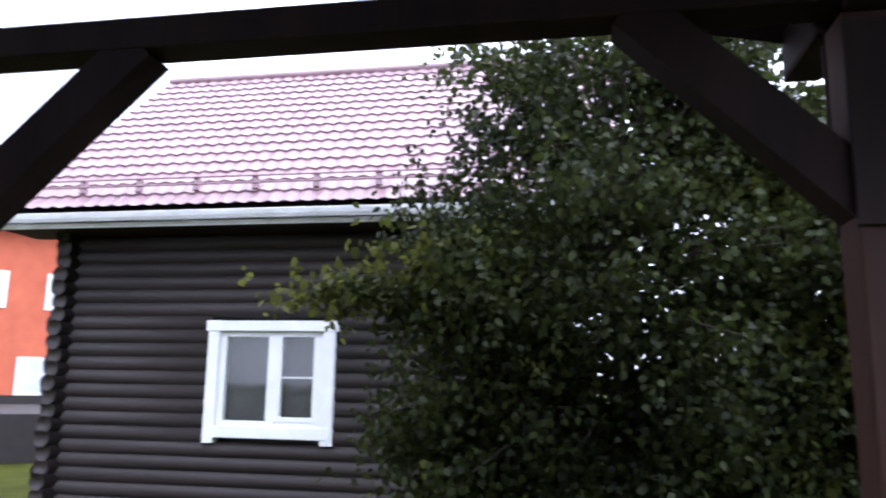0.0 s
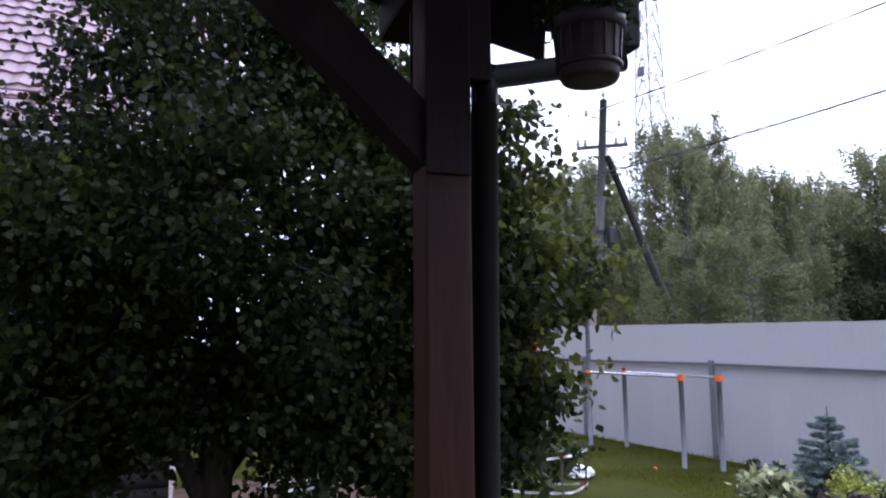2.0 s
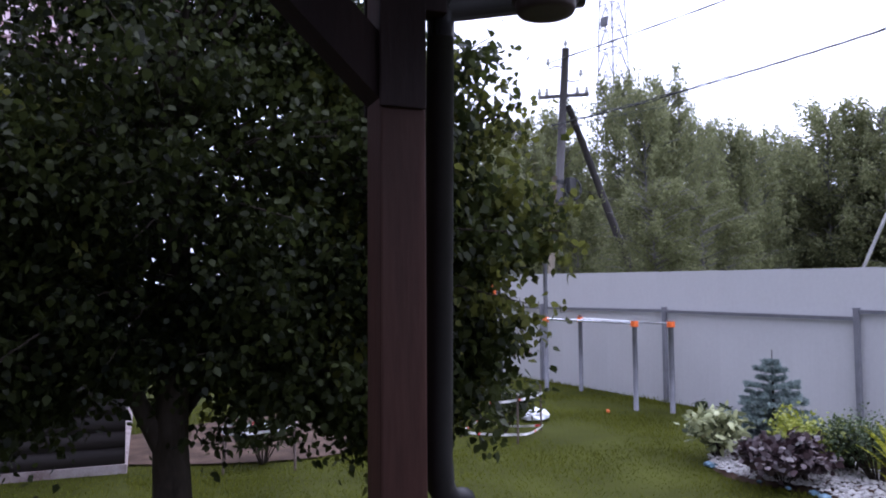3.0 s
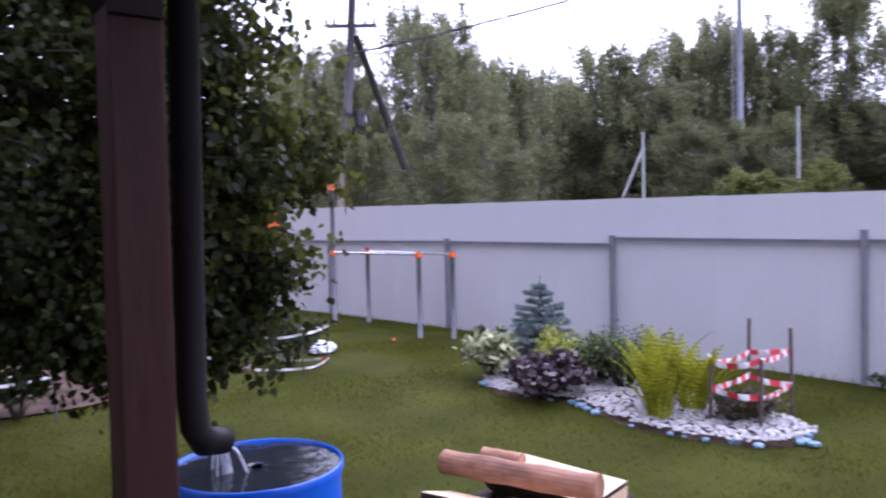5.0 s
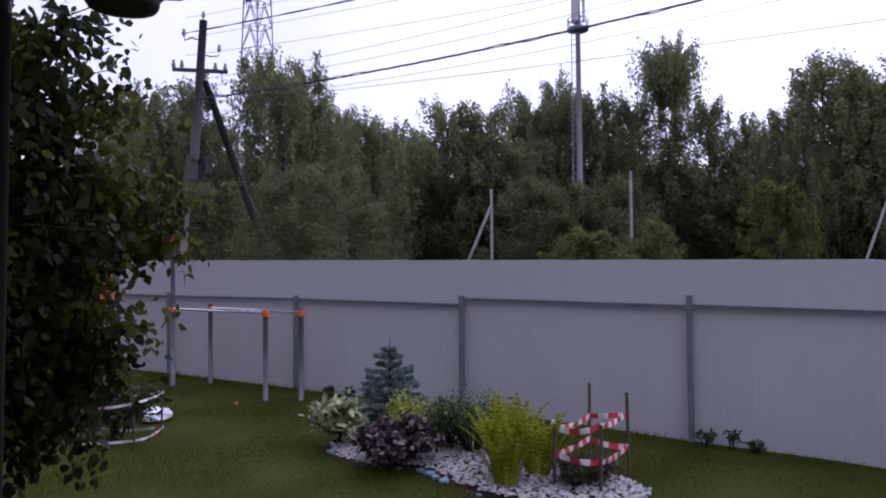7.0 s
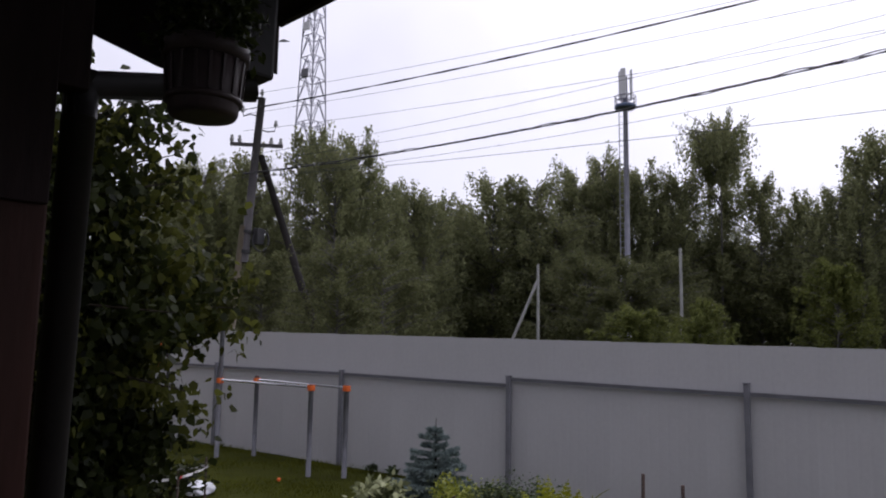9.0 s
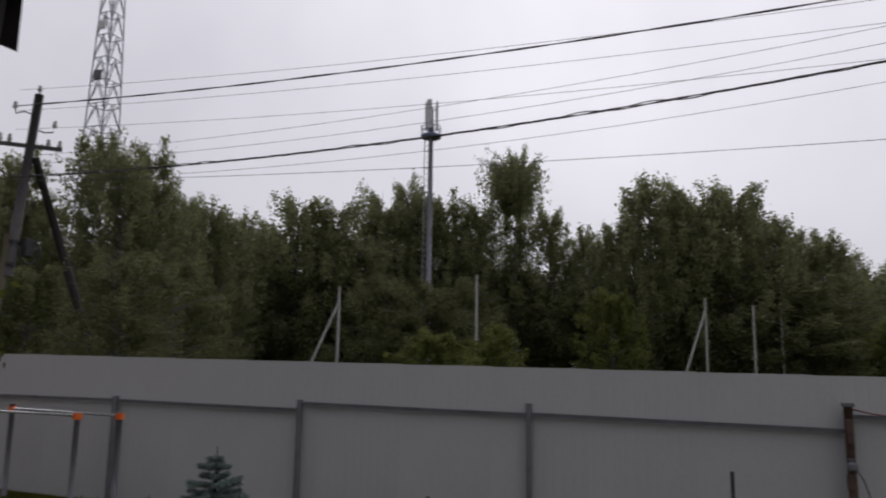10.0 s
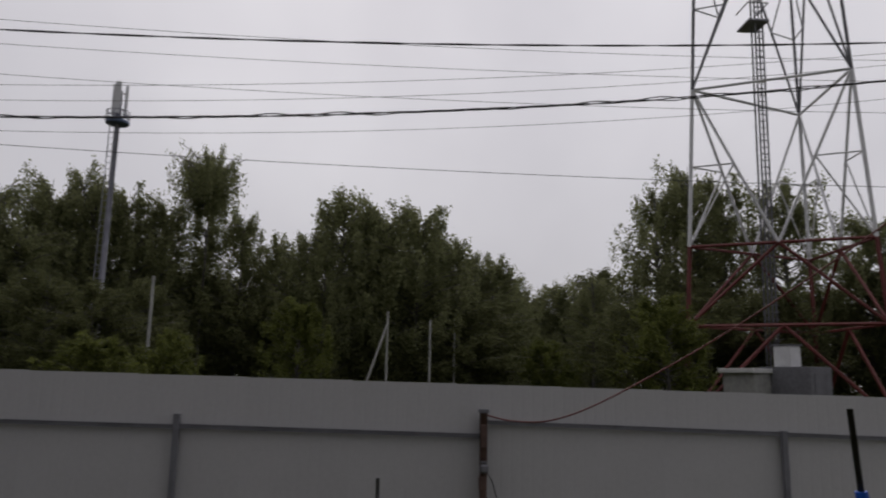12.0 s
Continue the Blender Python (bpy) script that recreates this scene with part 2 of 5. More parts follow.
def leaf_mesh(name, centres, size, material, rng, shape=0.5, droop=0.6, full=False):
    """Many folded pointed leaves round the given centres."""
    c = np.asarray(centres, float)
    n = len(c)
    way = rng.normal(size=(n, 3))
    way[:, 2] = way[:, 2] * 0.6 - droop
    way /= np.linalg.norm(way, axis=1)[:, None]
    side = np.cross(way, rng.normal(size=(n, 3)))
    side /= np.linalg.norm(side, axis=1)[:, None]
    up = np.cross(side, way)
    s = (size * rng.uniform(0.65, 1.25, n))[:, None]
    w = s * shape
    if full:
        rows = [c, c + way * s * 0.28 + side * w * 0.46 - up * s * 0.06, c + way * s * 0.62 + side * w * 0.34 - up * s * 0.05, c + way * s - up * s * 0.08,
                c + way * s * 0.62 - side * w * 0.34 - up * s * 0.05, c + way * s * 0.28 - side * w * 0.46 - up * s * 0.06]
        faces = [(0, 1, 2, 3), (0, 3, 4, 5)]
    else:
        rows = [c, c + way * s * 0.5 + side * w * 0.5 - up * s * 0.1, c + way * s, c + way * s * 0.5 - side * w * 0.5 - up * s * 0.1]
        faces = [(0, 1, 2), (0, 2, 3)]
    k, per = len(rows), len(faces[0])
    verts = np.stack(rows, 1).reshape(-1, 3)
    idx = (np.arange(n)[:, None, None] * k + np.array(faces)[None]).reshape(-1)
    me = bpy.data.meshes.new(name)
    me.vertices.add(len(verts))
    me.vertices.foreach_set("co", verts.ravel())
    me.loops.add(len(idx))
    me.loops.foreach_set("vertex_index", idx)
    me.polygons.add(len(idx) // per)
    me.polygons.foreach_set("loop_start", np.arange(0, len(idx), per))
    me.update(calc_edges=True)
    me.materials.append(material)
    return me


def rise(y):
    """The ground falls gently along the fence."""
    return 0.0125 * (min(max(y, -12.0), 16.0) - 5.0)


def dip(x, y):
    """The shallow ditch at the fence foot, deepening down the slope."""
    return -min(0.11, 0.022 * max(0.0, 4.6 - y)) * min(max((x - 7.4) / 1.4, 0.0), 1.0)


# ---- ground ----
bm = bmesh.new()
xs = [-900, -300, -80, -20] + [-10 + 0.5 * i for i in range(41)] + [14, 20, 40, 80, 300, 900]
ys = [-900, -300, -80, -20, -12] + [-6 + 0.5 * i for i in range(45)] + [20, 40, 80, 300, 900]
grid = [[bm.verts.new((x, y, rise(y) + dip(x, y) + 0.02 * noise.noise(Vector((x * 0.7, y * 0.7, 0))))) for x in xs] for y in ys]
for a, b in zip(grid, grid[1:]):
    for i in range(len(xs) - 1):
        bm.faces.new((a[i], a[i + 1], b[i + 1], b[i]))
ground = tagged(part("ground", bm, GRASS_SOIL), "green lawn ground sloping gently, reaching the horizon", "ground", "", "structure")

# ---- fence ----
FX = 9.12
fence = thing("fence", pose(FX, 0, 0), "tall light grey sheet-metal fence on steel posts with one rail", "fence", "", "structure")
bm = bmesh.new()
W, RIBS = 1.15, 10
prof = []
for i in range(RIBS):
    a = i * W / RIBS
    prof += [(0.0, a), (0.0, a + 0.075), (0.0012, a + 0.085), (0.0012, a + 0.105)]
prof.append((0.0, W + 0.01))
low = [bm.verts.new((x, y, -0.14)) for x, y in prof]
top = [bm.verts.new((x, y, 2.03)) for x, y in prof]
back = [bm.verts.new((x + 0.003, y, -0.14)) for x, y in prof], [bm.verts.new((x + 0.003, y, 2.03)) for x, y in prof]
for i in range(len(prof) - 1):
    bm.faces.new((low[i + 1], low[i], top[i], top[i + 1]))
    bm.faces.new((back[0][i], back[0][i + 1], back[1][i + 1], back[1][i]))
    bm.faces.new((top[i], back[1][i], back[1][i + 1], top[i + 1]))
sheet = part("sheet", bm, FENCE, fence)
for i in range(24):
    y = -9.0 + W * i
    m = pose(0.002 * (i % 2), y, rise(y) - 0.006)
    m[2][1] = 0.0125
    if i == 0:
        sheet.matrix_basis = m
    else:
        share("sheet", sheet.data, fence, m)
POSTS = {14.1: 1.53, 11.08: 1.53, 8.06: 1.505, 5.05: 1.535, 2.03: 1.575, -1.24: 1.575, -4.58: 1.50, -7.6: 1.43}
for y, high in POSTS.items():
    bm = box(-0.09, -0.03, -0.03, 0.03, -0.25, high - 0.015, 0.006)
    box(-0.095, -0.025, -0.035, 0.035, high - 0.015, high, 0.004, bm)
    part("post", bm, FENCE_STEEL, fence).matrix_basis = pose(0, y, 0)
RAILS = ((14.1, 1.49, 1.455), (11.08, 1.455, 1.445), (8.06, 1.44, 1.402), (5.05, 1.487, 1.442), (2.03, 1.45, 1.395), (-1.24, 1.54, 1.466), (-4.58, 1.461, 1.39))
for (a, za, zb), b in zip(RAILS, list(POSTS)[1:]):
    bm = bar((-0.045, a - 0.03, za), (-0.045, b + 0.03, zb), 0.03, 0.045)
    bar((-0.062, a - 0.03, za + 0.017), (-0.062, b + 0.03, zb + 0.017), 0.008, 0.010, bm)
    part("rail", bm, FENCE_STEEL, fence)

# ---- log house ----
TH = -9.5
house = thing("log_house", pose(-2.1, 8.3, 0, 0, 0, TH), "dark brown round-log house with a red metal tile roof", "house")
R = 0.0775
for i in range(2, 24):
    z = -0.1 + i * 2 * R
    x0 = -2.66 - 0.05 * math.sin(i * 2.3)
    if 1.24 < z + R and z - R < 2.57:
        spans = ((x0, -0.6), (0.86, 3.4))
    else:
        spans = ((x0, 3.4),)
    for a, b in spans:
        part("log", sweep([(a, 0.06, z), (b, 0.06, z)], 0.098, 14), LOG_WOOD, house, "", True)
    part("log", sweep([(-2.45, -0.22 - 0.03 * math.sin(i * 1.7), z + R), (-2.45, 5.6, z + R)], 0.094, 12), LOG_WOOD, house, "", True)
part("wall", box(-2.4, 3.35, 0.1, 5.5, -0.2, 3.7), LOG_WOOD, house)
part("plinth", box(-2.5, 3.42, -0.02, 5.55, -0.2, 0.13, 0.01), surface("pinkish_plinth", (0.11, 0.065, 0.06), (0.34, 0.30, 0.29), 4, 0.85, 0.4), house, "pale pinkish patchy plinth")
# roof slope with stepped pressed tiles
def tile_roof(x0, x1, y0, z0, y1, z1):
    bm = bmesh.new()
    run, up = y1 - y0, z1 - z0
    length = math.hypot(run, up)
    rows_n = round(length / 0.29)
    cols = int((x1 - x0) / 0.0458)
    ny, nz = -up / length, run / length
    lines = []
    for r in range(rows_n):
        for f, lift in ((0.0, 0.024), (1.0, 0.0)):
            s = (r + f) / rows_n
            line = []
            for c in range(cols + 1):
                x = x0 + c * (x1 - x0) / cols
                h = lift + 0.012 * math.sin(c * math.tau / 4)
                line.append(bm.verts.new((x, y0 + run * s + ny * h, z0 + up * s + nz * h)))
            lines.append(line)
    for a, b in zip(lines, lines[1:]):
        for c in range(cols):
            bm.faces.new((a[c], a[c + 1], b[c + 1], b[c]))
    return bm
part("roof", tile_roof(-3.1, 4.0, -0.62, 3.76, 2.8, 6.74), ROOF_RED, house, "dark red wet metal tile roof")
bm = bmesh.new()
vs = [bm.verts.new(p) for p in ((-3.1, -0.6, 3.70), (4.0, -0.6, 3.70), (4.0, 2.8, 6.69), (-3.1, 2.8, 6.69), (-3.1, 6.4, 3.70), (4.0, 6.4, 3.70))]
for f in ((0, 1, 2, 3), (3, 2, 5, 4)):
    bm.faces.new([vs[i] for i in f])
bmesh.ops.solidify(bm, geom=list(bm.faces), thickness=0.08)
part("roof_deck", bm, DARK_WOOD, house)
part("soffit", box(-3.05, 3.95, -0.56, 0.1, 3.56, 3.6), DARK_WOOD, house)
part("fascia", box(-3.1, 4.0, -0.6, -0.57, 3.54, 3.72, 0.004), WHITE, house, "white eaves board")
bm = bmesh.new()
pr = [(-0.065, 0.0), (-0.062, -0.05), (-0.035, -0.085), (0.035, -0.085), (0.062, -0.05), (0.065, 0.0)]
ring0 = [bm.verts.new((-3.15, -0.68 + y, 3.67 + z)) for y, z in pr]
ring1 = [bm.verts.new((4.05, -0.68 + y, 3.67 + z)) for y, z in pr]
for i in range(len(pr) - 1):
    bm.faces.new((ring0[i], ring0[i + 1], ring1[i + 1], ring1[i]))
bm.faces.new(ring0)
bmesh.ops.solidify(bm, geom=list(bm.faces), thickness=0.004)
part("gutter", bm, WHITE, house, "white roof gutter")
part("ridge_cap", sweep([(-3.12, 2.8, 6.75), (4.02, 2.8, 6.75)], 0.07, 10), ROOF_RED, house)
part("verge_board", bar((-3.11, -0.6, 3.66), (-3.11, 2.8, 6.66), 0.03, 0.16), WHITE, house)
# snow guards
for i in range(10):
    x = -2.83 + 0.705 * i
    part("snow_guard_bracket", bar((x, -0.42, 3.98), (x, -0.40, 4.12), 0.07, 0.05), ROOF_RED, house)
for h in (0.03, 0.11):
    part("snow_guard_rail", sweep([(-3.0, -0.44, 4.02 + h), (3.9, -0.44, 4.02 + h)], 0.012, 6), ROOF_RED, house)
# window
win = part("window", box(-0.46, 0.72, -0.02, 0.10, 1.4, 1.46, 0.004), WHITE, house)
for x0, x1, z0, z1, y0 in ((-0.61, -0.48, 1.22, 2.56, -0.08), (0.74, 0.87, 1.22, 2.56, -0.08), (-0.64, 0.90, 2.44, 2.555, -0.09), (-0.57, 0.83, 1.28, 1.40, -0.085)):
    part("casing_board", box(x0, x1, y0, 0.06, z0, z1, 0.006), WHITE, win)
for x0, x1, z0, z1 in ((-0.48, -0.41, 1.4, 2.44), (0.67, 0.74, 1.4, 2.44), (0.09, 0.20, 1.4, 2.44), (-0.41, 0.09, 2.38, 2.44), (0.2, 0.67, 2.38, 2.44), (0.2, 0.67, 1.46, 1.51), (0.2, 0.25, 1.51, 2.38), (0.62, 0.67, 1.51, 2.38), (0.25, 0.62, 1.925, 1.945)):
    part("sash", box(x0, x1, -0.03, 0.05, z0, z1, 0.004), WHITE, win)


def glass(name, tint=(0.9, 0.93, 0.95)):
    m = bpy.data.materials.new(name)
    m.use_nodes = True
    b = m.node_tree.nodes["Principled BSDF"]
    b.inputs["Base Color"].default_value = (*tint, 1)
    b.inputs["Roughness"].default_value = 0.03
    b.inputs["Transmission Weight"].default_value = 1.0
    b.inputs["IOR"].default_value = 1.45
    return m


GLASS = glass("window_glass")
for x0, x1 in ((-0.41, 0.09), (0.25, 0.62)):
    pane = part("pane", box(x0, x1, 0.0, 0.006, 1.46, 2.38), GLASS, win)
    pane.visible_shadow = False
# dark sheet behind the glass: the room's dimness put into its colour
part("room_shade_sheet", box(-0.48, 0.74, 0.085, 0.095, 1.4, 2.44), surface("painted_room_gloom", (0.03, 0.028, 0.028), (0.07, 0.066, 0.065), 3, 0.9, 0), house)

# ---- brick house beyond ----
brick = thing("brick_house", pose(-13.0, 21.6, 0, 0, 0, 28), "orange-red brick house with white windows", "house")
part("wall", box(-9, 2.5, 0, 8, 0, 6.5), BRICK_RED, brick)
DARK_PLINTH = surface("dark_plinth", (0.008, 0.006, 0.0055), (0.018, 0.013, 0.012), 4, 0.9, 0.3)
part("plinth", box(-9.03, 2.53, -0.03, 8.03, 0, 1.4), DARK_PLINTH, brick)
part("terrace_wall", box(-9.03, 2.9, -7.0, -0.04, -0.1, 1.15, 0.02), DARK_PLINTH, brick, "dark low terrace wall")
bm = bmesh.new()
vs = [bm.verts.new(p) for p in ((2.9, -0.5, 6.25), (2.9, 4, 9.3), (2.9, 8.5, 6.25), (-9.5, -0.5, 6.25), (-9.5, 4, 9.3), (-9.5, 8.5, 6.25))]
for f in ((0, 1, 4, 3), (1, 2, 5, 4)):
    bm.faces.new([vs[i] for i in f])
bmesh.ops.solidify(bm, geom=list(bm.faces), thickness=0.15)
part("roof", bm, WHITE, brick, "pale roof with a white verge")
for x, z in ((-0.5, 4.45), (1.35, 4.45), (0.8, 1.95)):
    w = part("window", box(x - 0.42, x + 0.42, -0.04, 0.1, z - 0.55, z + 0.55, 0.01), WHITE, brick)
    part("pane", box(x - 0.32, x + 0.32, -0.05, -0.042, z - 0.45, z + 0.45), surface("pale_pane", (0.35, 0.38, 0.42), (0.5, 0.54, 0.58), 2, 0.1, 0), w)

# ---- shelter over the camera ----
GAZ = pose(1.2, 2.0, 0, 0, 0, TH)
shelter = thing("timber_shelter", GAZ, "dark stained timber shelter with a lean-to roof and braced posts", "shelter")
def slope(x):
    return 3.50 - 0.2 * x
for x in (0.0, -3.04):
    p = part("post", box(x - 0.075, x + 0.075, -0.075, 0.075, 0.0, 2.95, 0.008), POST_WOOD, shelter, "red-brown timber post")
    part("cheek_board", box(x - 0.080, x + 0.070, -0.093, -0.077, 2.32, 2.92, 0.004), DARK_WOOD, p)
    part("cheek_board", box(x - 0.080, x + 0.070, 0.077, 0.093, 2.32, 2.92, 0.004), DARK_WOOD, p)
part("beam", box(-3.6, 0.09, -0.07, 0.07, 2.99, 3.105, 0.008), DARK_WOOD, shelter)
part("side_beam", box(-0.07, 0.07, -5.0, -0.072, 2.95, 3.13, 0.008), DARK_WOOD, shelter)
part("side_beam", box(-0.10, 0.03, 0.072, 0.45, 2.95, 3.13, 0.02), DARK_WOOD, shelter)
part("brace", bar((-0.66, 0, 3.02), (0.0, 0, 2.38), 0.13, 0.15), DARK_WOOD, shelter)
part("brace", bar((-2.30, 0, 3.02), (-3.04, 0, 2.32), 0.13, 0.15), DARK_WOOD, shelter)
bm = bmesh.new()
vs = [bm.verts.new(p) for p in ((1.06, 0.44, slope(1.06)), (1.06, -5, slope(1.06)), (-4.6, -5, slope(-4.6)), (-4.6, 0.44, slope(-4.6)))]
bm.faces.new(vs)
bmesh.ops.solidify(bm, geom=list(bm.faces), thickness=-0.10)
part("roof", bm, DARK_WOOD, shelter)
bm = bmesh.new()
face = bm.faces.new([bm.verts.new(p) for p in ((1.04, 0.41, 3.28), (1.04, 0.41, 3.05), (0.60, 0.41, 3.07), (0.59, 0.41, 2.94), (0.55, 0.41, 2.945), (0.36, 0.41, 2.985), (-0.08, 0.41, 3.08), (-0.75, 0.41, 3.22), (-0.75, 0.41, slope(-0.75)))])
bmesh.ops.solidify(bm, geom=[face], thickness=0.03)
part("gable_board", bm, DARK_WOOD, shelter)
for y in (-0.9, -2.0, -3.1, -4.2):
    part("rafter", bar((1.0, y, slope(1.0) - 0.06), (-4.5, y, slope(-4.5) - 0.06), 0.05, 0.12), DARK_WOOD, shelter)
part("corner_block", box(0.072, 0.170, -0.03, 0.055, 2.66, 3.22, 0.006), DARK_WOOD, shelter)
part("eaves_board", box(1.04, 1.07, -5, 0.44, slope(1.06) - 0.02, slope(1.06) + 0.14, 0.003), DARK_WOOD, shelter)
# unseen walls, added to close the shelter and block light from its inside
part("unseen_back_wall", box(-4.6, 1.1, -5.1, -5.0, 0, 3.0), DARK_WOOD, shelter)
part("unseen_side_wall", box(-4.7, -4.6, -5.0, -0.4, 0, 4.2), DARK_WOOD, shelter)
# unseen floor, added and kept dark so little light bounces up
tagged(part("unseen_terrace_floor", box(-4.6, 0.3, -5.0, 0.25, -0.1, 0.22, 0.01, None, GAZ), surface("dark_decking", (0.035, 0.028, 0.025), (0.085, 0.07, 0.062), 3, 0.7, 0.3, 40, 0, (1, 8, 1))), "unseen dark brown terrace floor added under the shelter, darkened to cut bounced light", "floor", "", "structure")
# downpipe
dp = thing("downpipe", GAZ, "dark brown rain downpipe from the eaves to a barrel", "downpipe")
bm = box(0.60, 0.725, -0.09, 0.05, 2.82, 3.24, 0.012)
for v in bm.verts:
    if v.co.z < 2.9:
        v.co.x += 0.01 * (1 if v.co.x < 0.67 else -1)
part("hopper", bm, PIPE_BROWN, dp, "dark square hopper under the eaves")
part("cross_pipe", sweep([(0.135, 0.056, 2.69), (0.68, -0.02, 2.795), (0.68, -0.02, 2.85)], 0.042, 12), PIPE_BROWN, dp, "", True)
part("elbow", sweep([(0.175, 0.05, 2.60), (0.175, 0.05, 2.735)], 0.047, 12), PIPE_BROWN, dp, "", True)
part("pipe", sweep([(0.175, 0.05, 2.70), (0.158, 0.05, 1.22), (0.17, 0.06, 1.12), (0.21, 0.10, 1.06), (0.30, 0.18, 1.03)], 0.046, 14), PIPE_BROWN, dp, "", True)
# hanging pot
pot = thing("hanging_flower_pot", pose(1.42, 1.515, 2.529), "brown ribbed plastic flower pot hanging under the eaves", "flower pot")
part("bowl", turned([(0.055, 0.0), (0.078, 0.0), (0.084, 0.010), (0.085, 0.032), (0.088, 0.040), (0.097, 0.145)], 28), POT, pot, "", True)
part("band", turned([(0.086, 0.032), (0.094, 0.034), (0.094, 0.046), (0.088, 0.048)], 28), POT, pot, "", True)
part("rim", turned([(0.098, 0.140), (0.106, 0.143), (0.108, 0.175), (0.103, 0.183), (0.097, 0.183), (0.094, 0.15)], 28), POT, pot, "", True)
for k in range(18):
    a = k * math.tau / 18
    part("rib", bar((0.090 * math.cos(a), 0.090 * math.sin(a), 0.050), (0.097 * math.cos(a), 0.097 * math.sin(a), 0.138), 0.007, 0.007), POT, pot)
for k in range(3):
    a = k * math.tau / 3 + 0.5
    part("hanger", sweep([(0.104 * math.cos(a), 0.104 * math.sin(a), 0.165), (0, 0, 0.62)], 0.003, 5), WIRE, pot)
part("hook", sweep([(0, 0, 0.61), (0, 0, 1.06)], 0.004, 5), WIRE, pot)
prng = np.random.default_rng(9)
tuft = [(0.11 * prng.uniform(0, 1) ** 0.5 * math.cos(a), 0.12 * prng.uniform(0.2, 1) ** 0.5 * math.sin(a), prng.uniform(0.16, 0.40)) for a in prng.uniform(0, math.tau, 900)]
tuft += [(0.112 * math.cos(a) + 0.02 * prng.normal(), 0.112 * math.sin(a) + 0.02 * prng.normal(), prng.uniform(0.16, 0.36)) for a in prng.uniform(0, math.tau, 300)]
share("trailing_plant", leaf_mesh("trailing_plant", tuft, 0.035, LEAF, prng, 0.4, 0.3), pot)
# barrel
barrel = thing("rain_barrel", pose(1.77, 2.31, rise(2.28) + 0.008), "blue plastic rain barrel full of water on the ground", "barrel")
part("body", turned([(0.27, 0.0), (0.30, 0.03), (0.31, 0.25), (0.317, 0.27), (0.31, 0.29), (0.314, 0.58), (0.321, 0.6), (0.314, 0.62), (0.31, 0.82), (0.319, 0.85), (0.320, 0.876), (0.316, 0.882), (0.311, 0.878), (0.309, 0.80)], 48), BLUE, barrel, "", True)

WATER = surface("rippled_rainwater", (0.010, 0.012, 0.014), (0.022, 0.024, 0.028), 9, 0.03, 0.55, 22)
bm = bmesh.new()
rings = [[bm.verts.new((0.310 * (r / 12) * math.cos(k * math.tau / 40), 0.310 * (r / 12) * math.sin(k * math.tau / 40), 0.868 + 0.006 * noise.noise(Vector((3 * r / 12 * math.cos(k * math.tau / 40) * 3, 9 * r / 12 * math.sin(k * math.tau / 40), 0))))) for k in range(40)] for r in range(1, 13)]
for a, b in zip(rings, rings[1:]):
    for k in range(40):
        bm.faces.new((a[k], a[(k + 1) % 40], b[(k + 1) % 40], b[k]))
bm.faces.new(rings[0])
part("water", bm, WATER, barrel, "dark rippled rainwater", True)
stream = surface("falling_water", (0.55, 0.57, 0.60), (0.75, 0.77, 0.80), 30, 0.08, 0.6, 60)
prng = np.random.default_rng(3)
for k in range(9):
    dx, dy = prng.normal(size=2) * 0.016
    part("water_jet", sweep([(-0.16 + dx * 0.5, -0.02 + dy * 0.5, 1.0), (-0.135 + dx, 0.0 + dy, 0.95), (-0.10 + dx * 1.6, 0.03 + dy * 1.6, 0.83)], [0.006, 0.005, 0.003], 5), stream, barrel)

# ---- the near broadleaf tree ----
rng = np.random.default_rng(4)
TX, TY = 0.85, 4.45
near_tree = thing("broadleaf_tree", pose(TX, TY, rise(TY)), "dense green broadleaf garden tree beside the shelter", "tree")
part("trunk", sweep([(0.17, 0, -0.1), (0.19, 0, 0.4), (0.17, 0.03, 0.9), (0.2, 0.06, 1.6), (0.22, 0.1, 2.4), (0.15, 0.1, 3.4), (0.1, 0.1, 4.3)], [0.15, 0.115, 0.10, 0.08, 0.06, 0.035, 0.012], 10), BARK, near_tree, "", True)
part("branch", sweep([(0.17, 0.03, 0.85), (0.32, 0.05, 1.2), (0.9, 0.0, 1.8), (1.7, -0.25, 2.4), (1.9, -0.35, 3.4)], [0.07, 0.06, 0.045, 0.03, 0.01], 8), BARK, near_tree, "", True)
part("branch", sweep([(0.16, 0.03, 0.8), (-0.08, 0.05, 1.3), (-0.8, 0.15, 2.1), (-1.2, 0.2, 3.0)], [0.06, 0.05, 0.035, 0.01], 8), BARK, near_tree, "", True)
# each lobe: centre, reach, limbs, the lowest leaf, the share of limbs in the lit yellow-green leaf colour
LOBES = [((0.25, 0.15, 2.8), (1.5, 1.1, 2.1), 135, 0.98, 0.04), ((1.58, -0.2, 2.4), (0.87, 0.75, 1.38), 74, 0.9, 0.38), ((-0.75, 0.1, 2.0), (0.80, 0.75, 1.3), 50, 0.98, 0.10),
         ((0.85, -0.2, 1.6), (1.05, 0.75, 0.75), 36, 0.95, 0.02), ((0.95, 0.25, 3.8), (0.78, 0.7, 1.0), 42, 2.8, 0.25), ((2.45, -0.25, 2.28), (0.62, 0.36, 0.46), 16, 1.85, 0.6),
         ((1.55, -0.2, 1.15), (0.72, 0.5, 0.45), 32, 0.72, 0.05), ((-1.3, 0.0, 2.45), (0.5, 0.25, 0.17), 5, 2.0, 0.5), ((1.95, -0.25, 1.55), (0.5, 0.42, 0.42), 24, 1.0, 0.25)]
# the second list takes the leaves with backlight painted into their colour
pts, young = [], []
